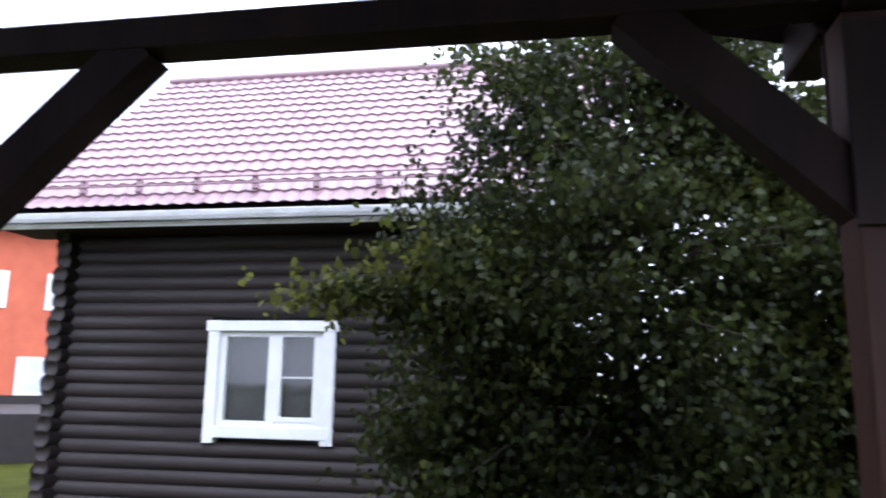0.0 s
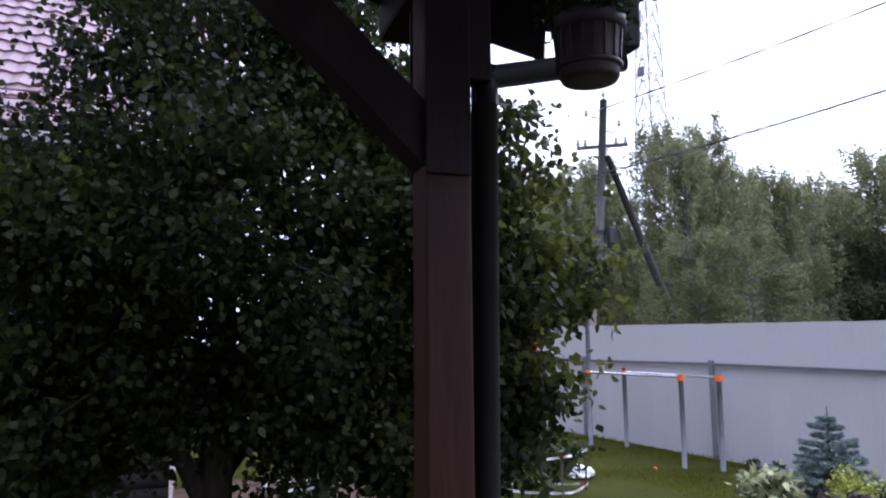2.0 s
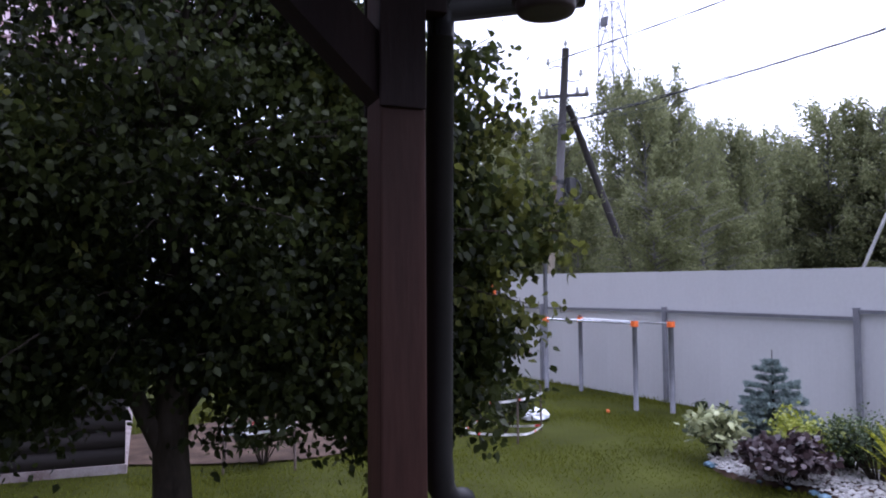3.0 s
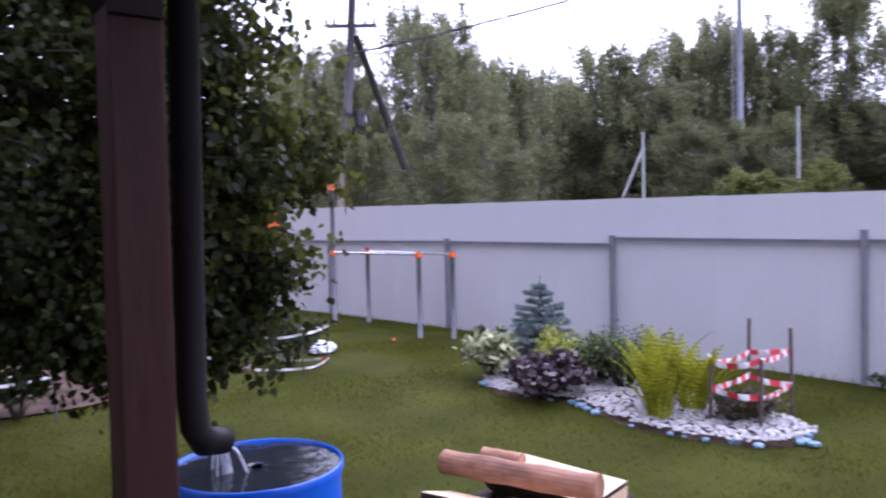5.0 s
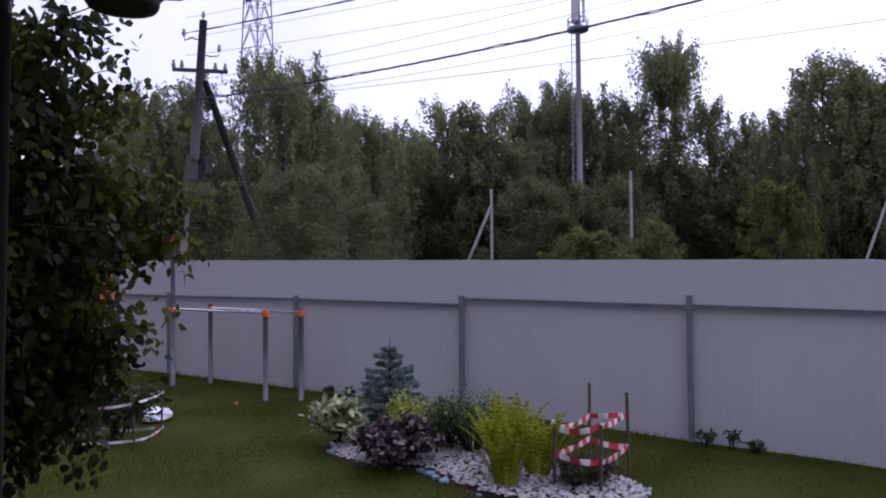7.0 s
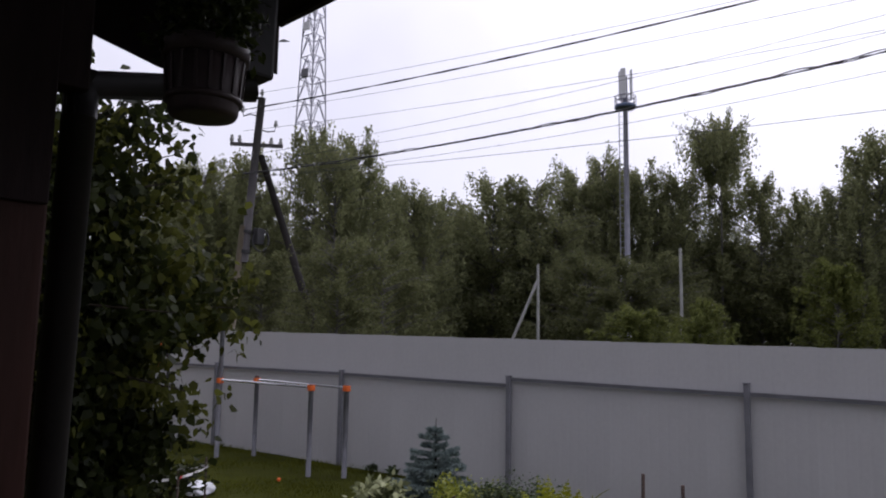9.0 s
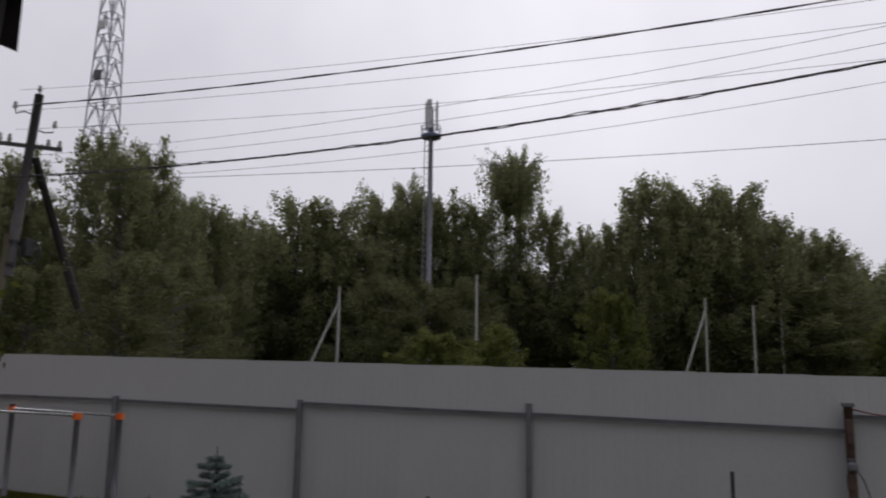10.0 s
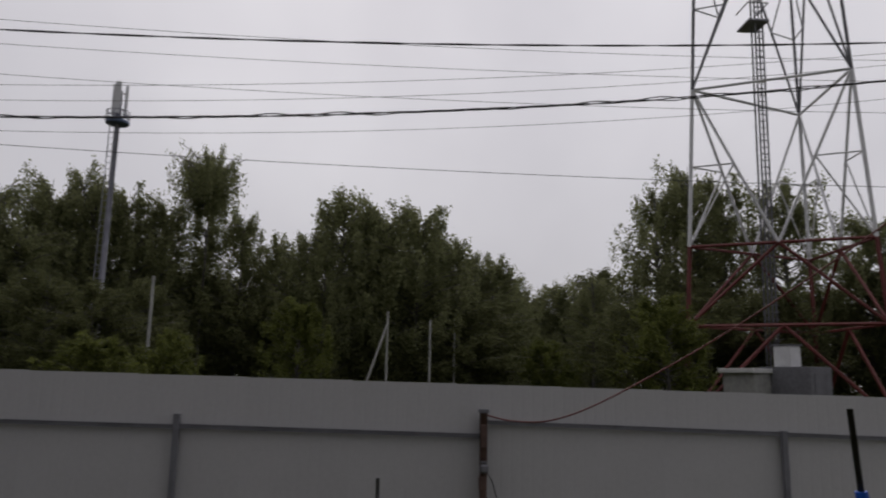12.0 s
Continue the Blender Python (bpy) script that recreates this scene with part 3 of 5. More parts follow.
for (cx, cy, cz), (rx, ry, rz), n, low, share_lit in LOBES:
    for i in range(n):
        d = Vector(rng.normal(size=3)).normalized()
        reach = rng.uniform(0.62, 1.08)
        lump = 1 + 0.22 * noise.noise(Vector((d.x * 2.2 + cx, d.y * 2.2, d.z * 2.2)))
        tip = Vector((cx + rx * d.x * reach * lump, cy + ry * d.y * reach * lump, cz + rz * d.z * reach * lump))
        if tip.z < low:
            tip.z = low + 0.3 * rng.uniform()
        root = Vector((cx * 0.7 + 0.06, cy * 0.7 + 0.03, max(0.95, cz + 0.5 * (tip.z - cz) - 0.35)))
        mid = (root + tip) / 2 + Vector((0, 0, 0.15))
        part("limb", sweep([root, mid, tip], [0.016, 0.009, 0.003], 5), BARK, near_tree)
        kin = young if rng.uniform() < share_lit else pts
        # twigs along the limb, each hung with a few leaves
        for k in range(33):
            f = rng.uniform(0.3, 1.0) ** 0.6
            base = root.lerp(mid, min(2 * f, 1)) if f < 0.5 else mid.lerp(tip, 2 * f - 1)
            side = rng.normal(size=3) * (0.15, 0.13, 0.13)
            for q in range(6):
                kin.append(np.array(base) + side * rng.uniform(0.25, 1.1) + rng.normal(size=3) * 0.035 - (0, 0, 0.05 * rng.uniform()))
for (cx, cy, cz), (rx, ry, rz), n, low, share_lit in LOBES:
    for i in range(n * (70 if share_lit < 0.15 else 45)):
        d = rng.normal(size=3)
        d *= rng.uniform(0.15, 0.78) / np.linalg.norm(d)
        p = np.array((cx + rx * d[0], cy + ry * d[1], cz + rz * d[2]))
        if p[2] > low:
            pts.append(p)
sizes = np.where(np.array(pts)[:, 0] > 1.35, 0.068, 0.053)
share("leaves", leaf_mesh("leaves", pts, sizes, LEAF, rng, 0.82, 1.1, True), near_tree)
tagged(share("yellow_green_leaves", leaf_mesh("yellow_green_leaves", young, 0.066, LEAF_LIT, rng, 0.82, 1.1, True), near_tree), "yellow-green leaves with the light through them put into their colour")

# ---- woods ----
rng = np.random.default_rng(11)


def wood_tree(seed, leaves=19000, low=0.05):
    """Meshes for one tree, 1 high and about 0.5 wide: trunk and crown."""
    r = np.random.default_rng(seed)
    bm = sweep([(0, 0, 0), (0.006, 0, 0.3), (-0.006, 0.004, 0.65), (0, 0, 0.97)], [0.012, 0.009, 0.005, 0.001], 6)
    pts = []
    n = 95
    for i in range(n):
        z = low + 0.09 + (0.88 - low) * (i / n) ** 0.9
        az = r.uniform(0, math.tau)
        lump = 0.75 + 0.6 * noise.noise(Vector((2.0 * math.cos(az), 2.0 * math.sin(az), z * 6 + seed * 7)))
        reach = (0.29 * math.sin(math.pi * min(max((z - low) / (1.05 - low), 0), 1)) ** 0.8 + 0.015) * r.uniform(0.5, 1.05) * (0.6 + 0.6 * lump)
        root, tip = Vector((0, 0, z - 0.07)), Vector((reach * math.cos(az), reach * math.sin(az), z + r.uniform(0.0, 0.04)))
        mid = root.lerp(tip, 0.55) + Vector((0, 0, 0.02))
        sweep([root, mid, tip], [0.0035, 0.002, 0.0007], 4, bm, False)
        twigs = [r.uniform(0.25, 1.05) for k in range(7)]
        for k in range(leaves // n):
            f = twigs[r.integers(7)] + r.normal() * 0.02
            hang = r.uniform(0, 1) ** 1.6 * 0.085 * (0.3 + f)
            pts.append(np.array(root.lerp(tip, f)) + r.normal(size=3) * (0.011, 0.011, 0.010) + (0, 0, 0.012 - hang))
    trunk = bpy.data.meshes.new("trunk")
    bm.to_mesh(trunk)
    bm.free()
    trunk.materials.append(BIRCH)
    crown = leaf_mesh("crown", pts, 0.0138, WOODS_HAZED, r, 0.75, 0.7)
    # same crown again in the leaf colour with shade painted in
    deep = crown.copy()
    deep.materials[0] = WOODS_SHADED
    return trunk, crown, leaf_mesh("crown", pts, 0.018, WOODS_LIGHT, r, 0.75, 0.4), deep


KINDS = [wood_tree(s) for s in (1, 2, 3, 4, 5)]
EYE0 = Vector((0.4, -0.1, 1.85))


def plant(az, elev, dist, width, label, group, light=False, name="birch_tree", kind=None):
    """A tree whose top stands at that bearing and rise from the terrace."""
    a = radians(az)
    x, y = EYE0.x + dist * math.sin(a), EYE0.y + dist * math.cos(a)
    high = EYE0.z + dist * math.tan(radians(elev))
    t = thing(name, pose(x, y, 0, 0, 0, rng.uniform(0, 360)), label, "tree", group)
    t.scale = (width / 0.5, width / 0.5, high)
    k = kind or KINDS[rng.integers(len(KINDS))]
    share("trunk", k[0], t)
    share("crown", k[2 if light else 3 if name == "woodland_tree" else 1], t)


WOOD_L = [(34, 13, 38, 6), (36.5, 13.5, 33, 4.5), (40, 14.2, 34, 5), (44.8, 16.4, 33, 5), (47.9, 16, 34, 5), (50.5, 12.4, 38, 5), (52.3, 12.3, 36, 5), (54.5, 11.4, 40, 5), (56.5, 10.8, 42, 5),
          (58.6, 13.2, 40, 6), (62, 13, 40, 7), (65, 13.8, 42, 6), (67, 14.7, 42, 5.5), (70, 13.5, 42, 6), (72.5, 13.1, 42, 5)]
WOOD_R = [(75.3, 12.2, 43, 5), (78, 12.6, 42, 5), (80.5, 10.9, 42, 5), (83, 11.5, 40, 5), (85.5, 14.7, 40, 7), (88.5, 13.8, 40, 7), (91.3, 13.9, 40, 7), (94.3, 11.2, 42, 6), (97, 9.8, 46, 6), (99.5, 7.4, 56, 7), (102, 7.8, 56, 7),
          (104.5, 8.4, 52, 6), (109.2, 15, 58, 8), (111.6, 16.4, 60, 9), (114, 15, 62, 10), (118, 14.6, 62, 10), (123, 12, 60, 10), (128, 13, 60, 10)]
for az, el, d, w in WOOD_L + WOOD_R:
    plant(az, el, d, w * 0.8, "tall birch with a drooping dark green crown in the woods", "woods behind the fence")
plant(75.4, 16.6, 41, 3.3, "tall birch with a rounded crown standing above the woods", "woods behind the fence", kind=wood_tree(8, 15000, 0.70))
for az, el, d, w in WOOD_L[:-1] + WOOD_R[2:9]:
    plant(az + rng.uniform(0.8, 1.6), el - rng.uniform(0.8, 2.6), d + rng.uniform(-2, 5), w * 0.7, "tall birch with a drooping dark green crown in the woods", "woods behind the fence")
for az, el, d, w in ((107, 6.5, 40, 5), (46.5, 8.5, 19.5, 2.8), (50, 8, 22, 3.2), (41, 7, 24, 3), (68.4, 6.6, 32, 4.2), (71.2, 7.0, 33, 4), (65.6, 7.2, 33, 4)):
    plant(az, el, d, w, "leafy dark green tree at the edge of the woods", "woods behind the fence", name="woodland_tree")
for i in range(46):
    az = 30 + 2.2 * i + rng.uniform(-1, 1)
    plant(az, rng.uniform(6.0, 9.0), rng.uniform(40, 50) + (12 if az > 97 else 0), rng.uniform(6, 9), "leafy dark green tree standing in the woods", "woods behind the fence", name="woodland_tree")
for az, el, d, w in ((69.3, 3.2, 20, 2.4), (73.6, 3.6, 23, 2.0), (82.6, 6.2, 32, 2.9), (109.8, 6.8, 36, 4.0), (101, 3.6, 40, 3.5)):
    plant(az, el, d, w, "young light green tree at the edge of the woods", "young trees by the road", True, "young_tree")

# ---- poles, wires and masts ----
pole = thing("utility_pole", pose(13.9, 15.85, 0), "weathered wooden utility pole with crossarm and strut", "utility pole")
STUB = surface("pale_pole_footing", (0.20, 0.165, 0.125), (0.34, 0.29, 0.23), 3, 0.85, 0.3, 40, 0, (1, 1, 0.2))


def along(z):
    """The leaning axis of the pole at a height."""
    return Vector((-0.40, 0.345, 0)) * (1 - z / 8.65) + Vector((0, 0, z))


part("shaft", sweep([along(4.0), along(8.65)], [0.125, 0.105], 10), POLE_WOOD, pole, "", True)
part("footing", sweep([along(0) + Vector((-0.10, 0.05, 0)), along(5.0) + Vector((-0.12, 0.05, 0))], [0.10, 0.085], 8), STUB, pole, "pale footing post lashed to the pole", True)
for z in (4.25, 4.8):
    part("lashing", sweep([along(z), along(z + 0.09)], 0.15, 10), WIRE, pole)
part("strut", sweep([(1.85, -1.65, 0), (0.03, -0.03, 7.0)], [0.125, 0.09], 10), STRUT_WOOD, pole, "dark tarred strut", True)
part("crossarm", bar(along(7.27) + Vector((-0.55, 0.45, 0)), along(7.27) + Vector((0.55, -0.45, 0.04)), 0.09, 0.09), POLE_WOOD, pole)


def cable(name, ends, sag, r, material, label, strands=1):
    """A hung line between two points, with sag at the middle."""
    t = thing(name, Matrix.Identity(4), label, "cable", "overhead lines")
    a, b = Vector(ends[0]), Vector(ends[1])
    n = 60 if strands == 1 else 260
    for s in range(strands):
        pts = []
        for i in range(n + 1):
            f = i / n
            p = a.lerp(b, f) - Vector((0, 0, 4 * sag * f * (1 - f)))
            if strands > 1:
                w = (22 if strands == 3 else 13) * f * math.tau + s * math.tau / strands
                slack = max(0.0, noise.noise(Vector((f * 26, a.z * 3.1, s * 1.7))) - 0.12) * (6.5 if strands == 3 else 0.8)
                p += Vector((math.cos(w), 0, math.sin(w))) * r * ((1.1 if strands == 3 else 0.75) + slack)
            pts.append(p)
        part("strand", sweep(pts, r, 5), material, t)
    return t


def line(y0, z0, y1, z1, y2, z2, x=13.3):
    """The ends and sag of a line along the street through three heights."""
    f = (y1 - y0) / (y2 - y0)
    chord = z0 + (z2 - z0) * f
    return ((x, y0, z0), (x, y2, z2)), (chord - z1) / (4 * f * (1 - f))


cable("overhead_cable", *line(15.8, 8.15, 3.0, 7.86, -22.0, 9.6), 0.0115, WIRE, "thick black twisted overhead cable", 2)
cable("overhead_cable", *line(15.8, 6.36, 2.0, 6.47, -22.0, 10.0), 0.0115, WIRE, "thick black twisted overhead cable", 3)
cable("overhead_wire", *line(15.8, 6.25, 0.0, 5.6, -22.0, 5.9), 0.006, THIN_WIRE, "thin grey overhead wire")

# a slim mast with a ladder, a railed platform and panels
mast = thing("radio_mast", pose(35.1, 13.42, 0), "slim grey radio mast with a ladder and pale antenna panels", "mast")
part("pole", sweep([(0, 0, 0), (0, 0, 15.3)], [0.16, 0.115], 10), MAST_GREY, mast, "", True)
part("platform", turned([(0.12, 13.62), (0.50, 13.64), (0.54, 13.68), (0.54, 13.78), (0.50, 13.82), (0.12, 13.82)], 14), surface("blue_grey_steel", (0.09, 0.13, 0.22), (0.15, 0.20, 0.31), 3, 0.5, 0.1), mast, "blue-grey railed platform")
for k in range(10):
    a = k * math.tau / 10
    part("baluster", sweep([(0.52 * math.cos(a), 0.52 * math.sin(a), 13.8), (0.52 * math.cos(a), 0.52 * math.sin(a), 14.25)], 0.016, 5), MAST_GREY, mast)
ring = [(0.52 * math.cos(k * math.tau / 20), 0.52 * math.sin(k * math.tau / 20)) for k in range(21)]
for h in (14.02, 14.25):
    part("rail", sweep([(x, y, h) for x, y in ring], 0.02, 5), MAST_GREY, mast)
for dy in (-0.16, 0.16):
    part("ladder_stile", bar((-0.24, 0.10 + dy, 1.0), (-0.20, 0.10 + dy, 13.7), 0.035, 0.035), MAST_GREY, mast)
for k in range(42):
    part("ladder_rung", bar((-0.24 + 0.001 * k, -0.06, 1.2 + 0.3 * k), (-0.24 + 0.001 * k, 0.26, 1.2 + 0.3 * k), 0.022, 0.022), MAST_GREY, mast)
for k in range(3):
    a = k * math.tau / 3 + 3.2
    panel = part("antenna_panel", box(-0.13, 0.13, -0.05, 0.05, 14.1, 15.65, 0.02, None, pose(0.30 * math.cos(a), 0.30 * math.sin(a), 0, 0, 0, math.degrees(a) + 90)), TOWER_WHITE, mast)
    for h in (14.4, 15.2):
        part("bracket", bar((0.14 * math.cos(a), 0.14 * math.sin(a), h), (0.28 * math.cos(a), 0.28 * math.sin(a), h), 0.05, 0.05), MAST_GREY, panel)

for i, (az, d, el) in enumerate(((61.9, 24, 6.2), (72.4, 24, 7.3), (89.2, 32, 5.4), (92.4, 34, 4.8), (94.2, 38, 4.9))):
    a = radians(az)
    p = thing("concrete_pole", pose(EYE0.x + d * math.sin(a), EYE0.y + d * math.cos(a), 0), "pale concrete pole standing at the edge of the woods", "pole", "poles by the road")
    h = EYE0.z + d * math.tan(radians(el))
    part("shaft", sweep([(0, 0, 0), (0, 0, h)], [0.058, 0.046], 8), CONCRETE, p)
    if i in (0, 2):
        part("strut", sweep([(-0.9, 1.4, 0), (0, 0, h - 0.5)], 0.05, 8), CONCRETE, p)
for side, z in ((-1, 8.1), (1, 7.75)):
    q = along(z)
    hook = part("insulator_hook", sweep([q, q + side * Vector((0.20, -0.164, -0.06)), q + side * Vector((0.34, -0.279, 0)) - Vector((0, 0, 0.02)), q + side * Vector((0.36, -0.295, 0)) + Vector((0, 0, 0.12))], 0.018, 6), POLE_WOOD, pole)
    part("insulator", turned([(0.03, 0.0), (0.055, 0.02), (0.06, 0.08), (0.035, 0.11), (0.045, 0.16), (0.02, 0.19)], 8), CONCRETE, hook).matrix_basis = Matrix.Translation(q + side * Vector((0.36, -0.295, 0)) + Vector((0, 0, 0.1)))
for off in (-0.52, -0.36, 0.3, 0.5):
    part("insulator", turned([(0.03, 0.0), (0.055, 0.03), (0.06, 0.09), (0.035, 0.12), (0.045, 0.18), (0.02, 0.21)], 8), CONCRETE, pole).matrix_basis = Matrix.Translation(along(7.3) + Vector((off, -off * 0.82, 0.03)))
part("insulator", turned([(0.02, 0.0), (0.02, 0.1), (0.05, 0.12), (0.055, 0.18), (0.03, 0.21), (0.04, 0.26)], 8), CONCRETE, pole).matrix_basis = Matrix.Translation(along(8.63))
part("cable_box", box(-0.08, 0.16, -0.18, 0.04, 4.5, 4.95, 0.02), WIRE, pole, "black cable box")
part("cable_coil", sweep([(0.08 + 0.2 * math.cos(a), -0.12 - 0.1 * math.cos(a), 4.62 + 0.3 * math.sin(a)) for a in [k * math.tau / 16 for k in range(17)]], 0.03, 6), WIRE, pole, "black coil of cable")

LINES = [(12.3, 8.32, 3.6, 7.95, -4.8, 7.89), (12.25, 7.82, 2.5, 7.5, -4.7, 7.48), (12.2, 7.31, 2.9, 6.93, -9.0, 6.95), (12.1, 6.79, 3.6, 6.97, -9.1, 8.11), (11.3, 6.54, 2.5, 6.74, -4.7, 7.33), (10.7, 6.05, 3.5, 6.1, -9.05, 7.22)]
for ya, za, yb, zb, yc, zc in LINES:
    # carry each wire on to the pole and past the view by its own parabola
    k2 = ((zc - za) / (yc - ya) - (zb - za) / (yb - ya)) / (yc - yb)
    k1 = (zb - za) / (yb - ya) - k2 * (ya + yb)
    k0 = za - k1 * ya - k2 * ya * ya
    ends = [(13.3, y, k0 + k1 * y + k2 * y * y) for y in (15.8, -20.0)]
    cable("overhead_wire", ends, k2 * (35.8 / 2) ** 2, 0.0048, THIN_WIRE, "thin grey overhead wire along the street")

# ---- lattice towers ----


def lattice(t, feet, heads, z0, z1, bays, paint, r, web=False, hang=False):
    """Legs from feet to heads with horizontals and braces that meet at the top, or hang to the foot, of each bay."""
    def at(i, z):
        f = (z - z0) / (z1 - z0)
        return Vector((*[a + (b - a) * f for a, b in zip(feet[i], heads[i])], z))
    zs = [z0 + (z1 - z0) * (k / bays) for k in range(bays + 1)]
    n = len(feet)
    for a, b in zip(zs, zs[1:]):
        near, far = (b, a) if hang else (a, b)
        for i in range(n):
            j = (i + 1) % n
            part("leg", sweep([at(i, a), at(i, b)], r, 6), paint, t)
            part("horizontal", sweep([at(i, b), at(j, b)], r * 0.7, 5), paint, t)
            apex = (at(i, far) + at(j, far)) / 2
            for leg in (i, j):
                part("brace", sweep([at(leg, near), apex], r * 0.72, 5), paint, t)
                if web:
                    m = at(leg, near).lerp(apex, 0.5)
                    part("brace", sweep([m, at(leg, (a + b) / 2)], r * 0.42, 5), paint, t)
                    part("brace", sweep([m, at(leg, far)], r * 0.45, 5), paint, t)


tower = thing("lattice_tower", Matrix.Identity(4), "tall lattice tower painted white above a red base", "lattice tower")
LEGS0 = [(42.9, -16.35), (38.0, -25.7), (46.2, -26.0)]
LEGS1 = [(42.3, -17.8), (38.95, -24.4), (45.7, -25.6)]


def between(f):
    return [tuple(a + (b - a) * f for a, b in zip(p, q)) for p, q in zip(LEGS0, LEGS1)]


lattice(tower, between(0), between(0.18), 0.0, 5.4, 1, TOWER_RED, 0.145)
lattice(tower, between(0.18), between(0.335), 5.4, 10.0, 1, TOWER_RED, 0.135)
lattice(tower, between(0.335), between(0.66), 10.0, 19.6, 1, TOWER_WHITE, 0.125, True, True)
lattice(tower, between(0.66), between(1.0), 19.6, 30.0, 1, TOWER_GREY, 0.105, True)
lattice(tower, between(1.0), between(1.3), 30.0, 39.0, 1, TOWER_RED, 0.10, True)
shaft = [(-0.24, -0.24), (0.24, -0.24), (0.24, 0.24), (-0.24, 0.24)]
for x, y in shaft:
    part("ladder_rail", sweep([(43.7 + x, -21.9 + y, 2.0), (43.5 + x, -22.2 + y, 39.0)], 0.06, 5), TOWER_GREY, tower)
for k in range(84):
    z = 3.0 + 0.42 * k
    part("ladder_rung", box(43.34, 43.40, -22.3, -21.82, z, z + 0.05), TOWER_GREY, tower)
part("platform", box(43.0, 44.7, -22.6, -21.3, 24.6, 24.72), MAST_GREY, tower, "grey service platform")
for a, b in (((43.0, -21.3), (44.7, -21.3)), ((43.0, -22.6), (43.0, -21.3)), ((43.0, -22.6), (44.7, -22.6))):
    part("guard_rail", bar((*a, 25.8), (*b, 25.8), 0.06, 0.06), TOWER_GREY, tower)
hut = thing("equipment_hut", pose(40.6, -19.0, 0, 0, 0, 27), "pale equipment hut with a white roof beside the tower", "hut")
part("body", box(-1.0, 1.0, -0.9, 0.9, 0, 2.75, 0.03), CONCRETE, hut)
part("roof", box(-1.15, 1.15, -1.1, 1.1, 2.75, 3.0, 0.04), WHITE, hut)
cab = thing("equipment_cabinet", pose(39.6, -21.0, 0, 0, 0, 27), "grey steel equipment cabinet at the tower foot", "cabinet")
part("body", box(-1.5, 1.5, -0.9, 0.9, 0, 3.1, 0.04), GALV, cab)
part("door", box(-1.53, -1.5, -0.6, 0.6, 0.3, 2.8, 0.02), TOWER_GREY, cab)
tank = thing("roof_unit", pose(39.7, -20.7, 3.1, 0, 0, 27), "small white unit on the cabinet roof", "unit")
part("body", box(-0.5, 0.5, -0.45, 0.45, 0, 1.1, 0.06), TOWER_WHITE, tank)
part("cap", box(-0.56, 0.56, -0.5, 0.5, 1.1, 1.18, 0.02), TOWER_GREY, tank)

far_tower = thing("lattice_tower", pose(84.3, 85.8, 0), "distant slim lattice tower in white and red", "lattice tower")
lattice(far_tower, [(-2.6, -2.6), (2.6, -2.6), (2.6, 2.6), (-2.6, 2.6)], [(-0.95, -0.95), (0.95, -0.95), (0.95, 0.95), (-0.95, 0.95)], 0, 66.0, 18, MAST_GREY, 0.11)
for z, red in ((44.0, True), (52.0, False), (58.0, True)):
    part("antenna", box(-1.9, -1.6, -0.7, 0.7, z, z + 1.4, 0.05), TOWER_GREY if red else TOWER_WHITE, far_tower)

# ---- exercise bars ----
gym = thing("parallel_bars", pose(0, 0, 0.058), "galvanised parallel bars with orange plastic corner joints on the lawn", "exercise bars")
BARS = {"a": (8.15, 7.80, 1.27), "b": (8.42, 7.36, 1.27), "c": (8.32, 10.04, 2.38), "d": (8.78, 9.68, 1.3)}
for k, (x, y, h) in BARS.items():
    part("upright", sweep([(x, y, -0.2), (x, y, h)], 0.037, 12), GALV, gym, "", True)
    part("joint", sweep([(x, y, 1.18), (x, y, 1.26)], 0.058, 12), ORANGE, gym, "orange plastic joint")
for p, q in (("a", "c"), ("b", "d")):
    (x0, y0, _), (x1, y1, _) = BARS[p], BARS[q]
    part("hand_bar", sweep([(x0, y0, 1.23), (x1, y1, 1.23)], 0.019, 10), CHROME, gym, "bright steel bar", True)
part("joint", sweep([(8.32, 10.04, 2.30), (8.32, 10.04, 2.40)], 0.058, 12), ORANGE, gym, "orange plastic joint")
part("pull_up_bar", sweep([(8.32, 10.04, 2.34), (7.5, 10.7, 2.34)], 0.018, 8), CHROME, gym, "", True)
part("upright", sweep([(7.5, 10.7, -0.2), (7.5, 10.7, 2.38)], 0.037, 12), GALV, gym, "", True)
board = thing("orange_board", pose(6.42, 8.98, 0, 0, 0, -35), "bright orange plastic board on a dark stand behind the tree", "board")
part("panel", box(-0.085, 0.085, -0.02, 0.02, 1.54, 1.95, 0.015), ORANGE, board)
part("stand", sweep([(0.17, 0.0, -0.05), (0.13, 0.0, 1.95)], 0.022, 8), WIRE, board)
part("bracket", bar((0.13, 0, 1.75), (0.0, 0, 1.75), 0.02, 0.03), WIRE, board)

# ---- flower bed ----
STONE = surface("white_pebbles", (0.07, 0.063, 0.058), (0.46, 0.44, 0.42), 20, 0.6, 0.2, 90, 0, (1, 1, 1), 0.5)
EDGE_BLUE = surface("pale_blue_edging", (0.09, 0.19, 0.27), (0.23, 0.35, 0.42), 6, 0.6, 0.2)
SOIL = surface("brown_soil", (0.030, 0.020, 0.014), (0.105, 0.068, 0.050), 4, 0.95, 0.8, 50, 0, (1, 1, 1), 0, 0.1)
BED = [(6.30, 5.0), (6.75, 5.25), (7.35, 4.75), (7.3, 3.8), (7.0, 2.75), (6.75, 1.9), (6.3, 1.8), (5.92, 2.15), (5.85, 3.0), (6.2, 3.8), (6.05, 4.5)]


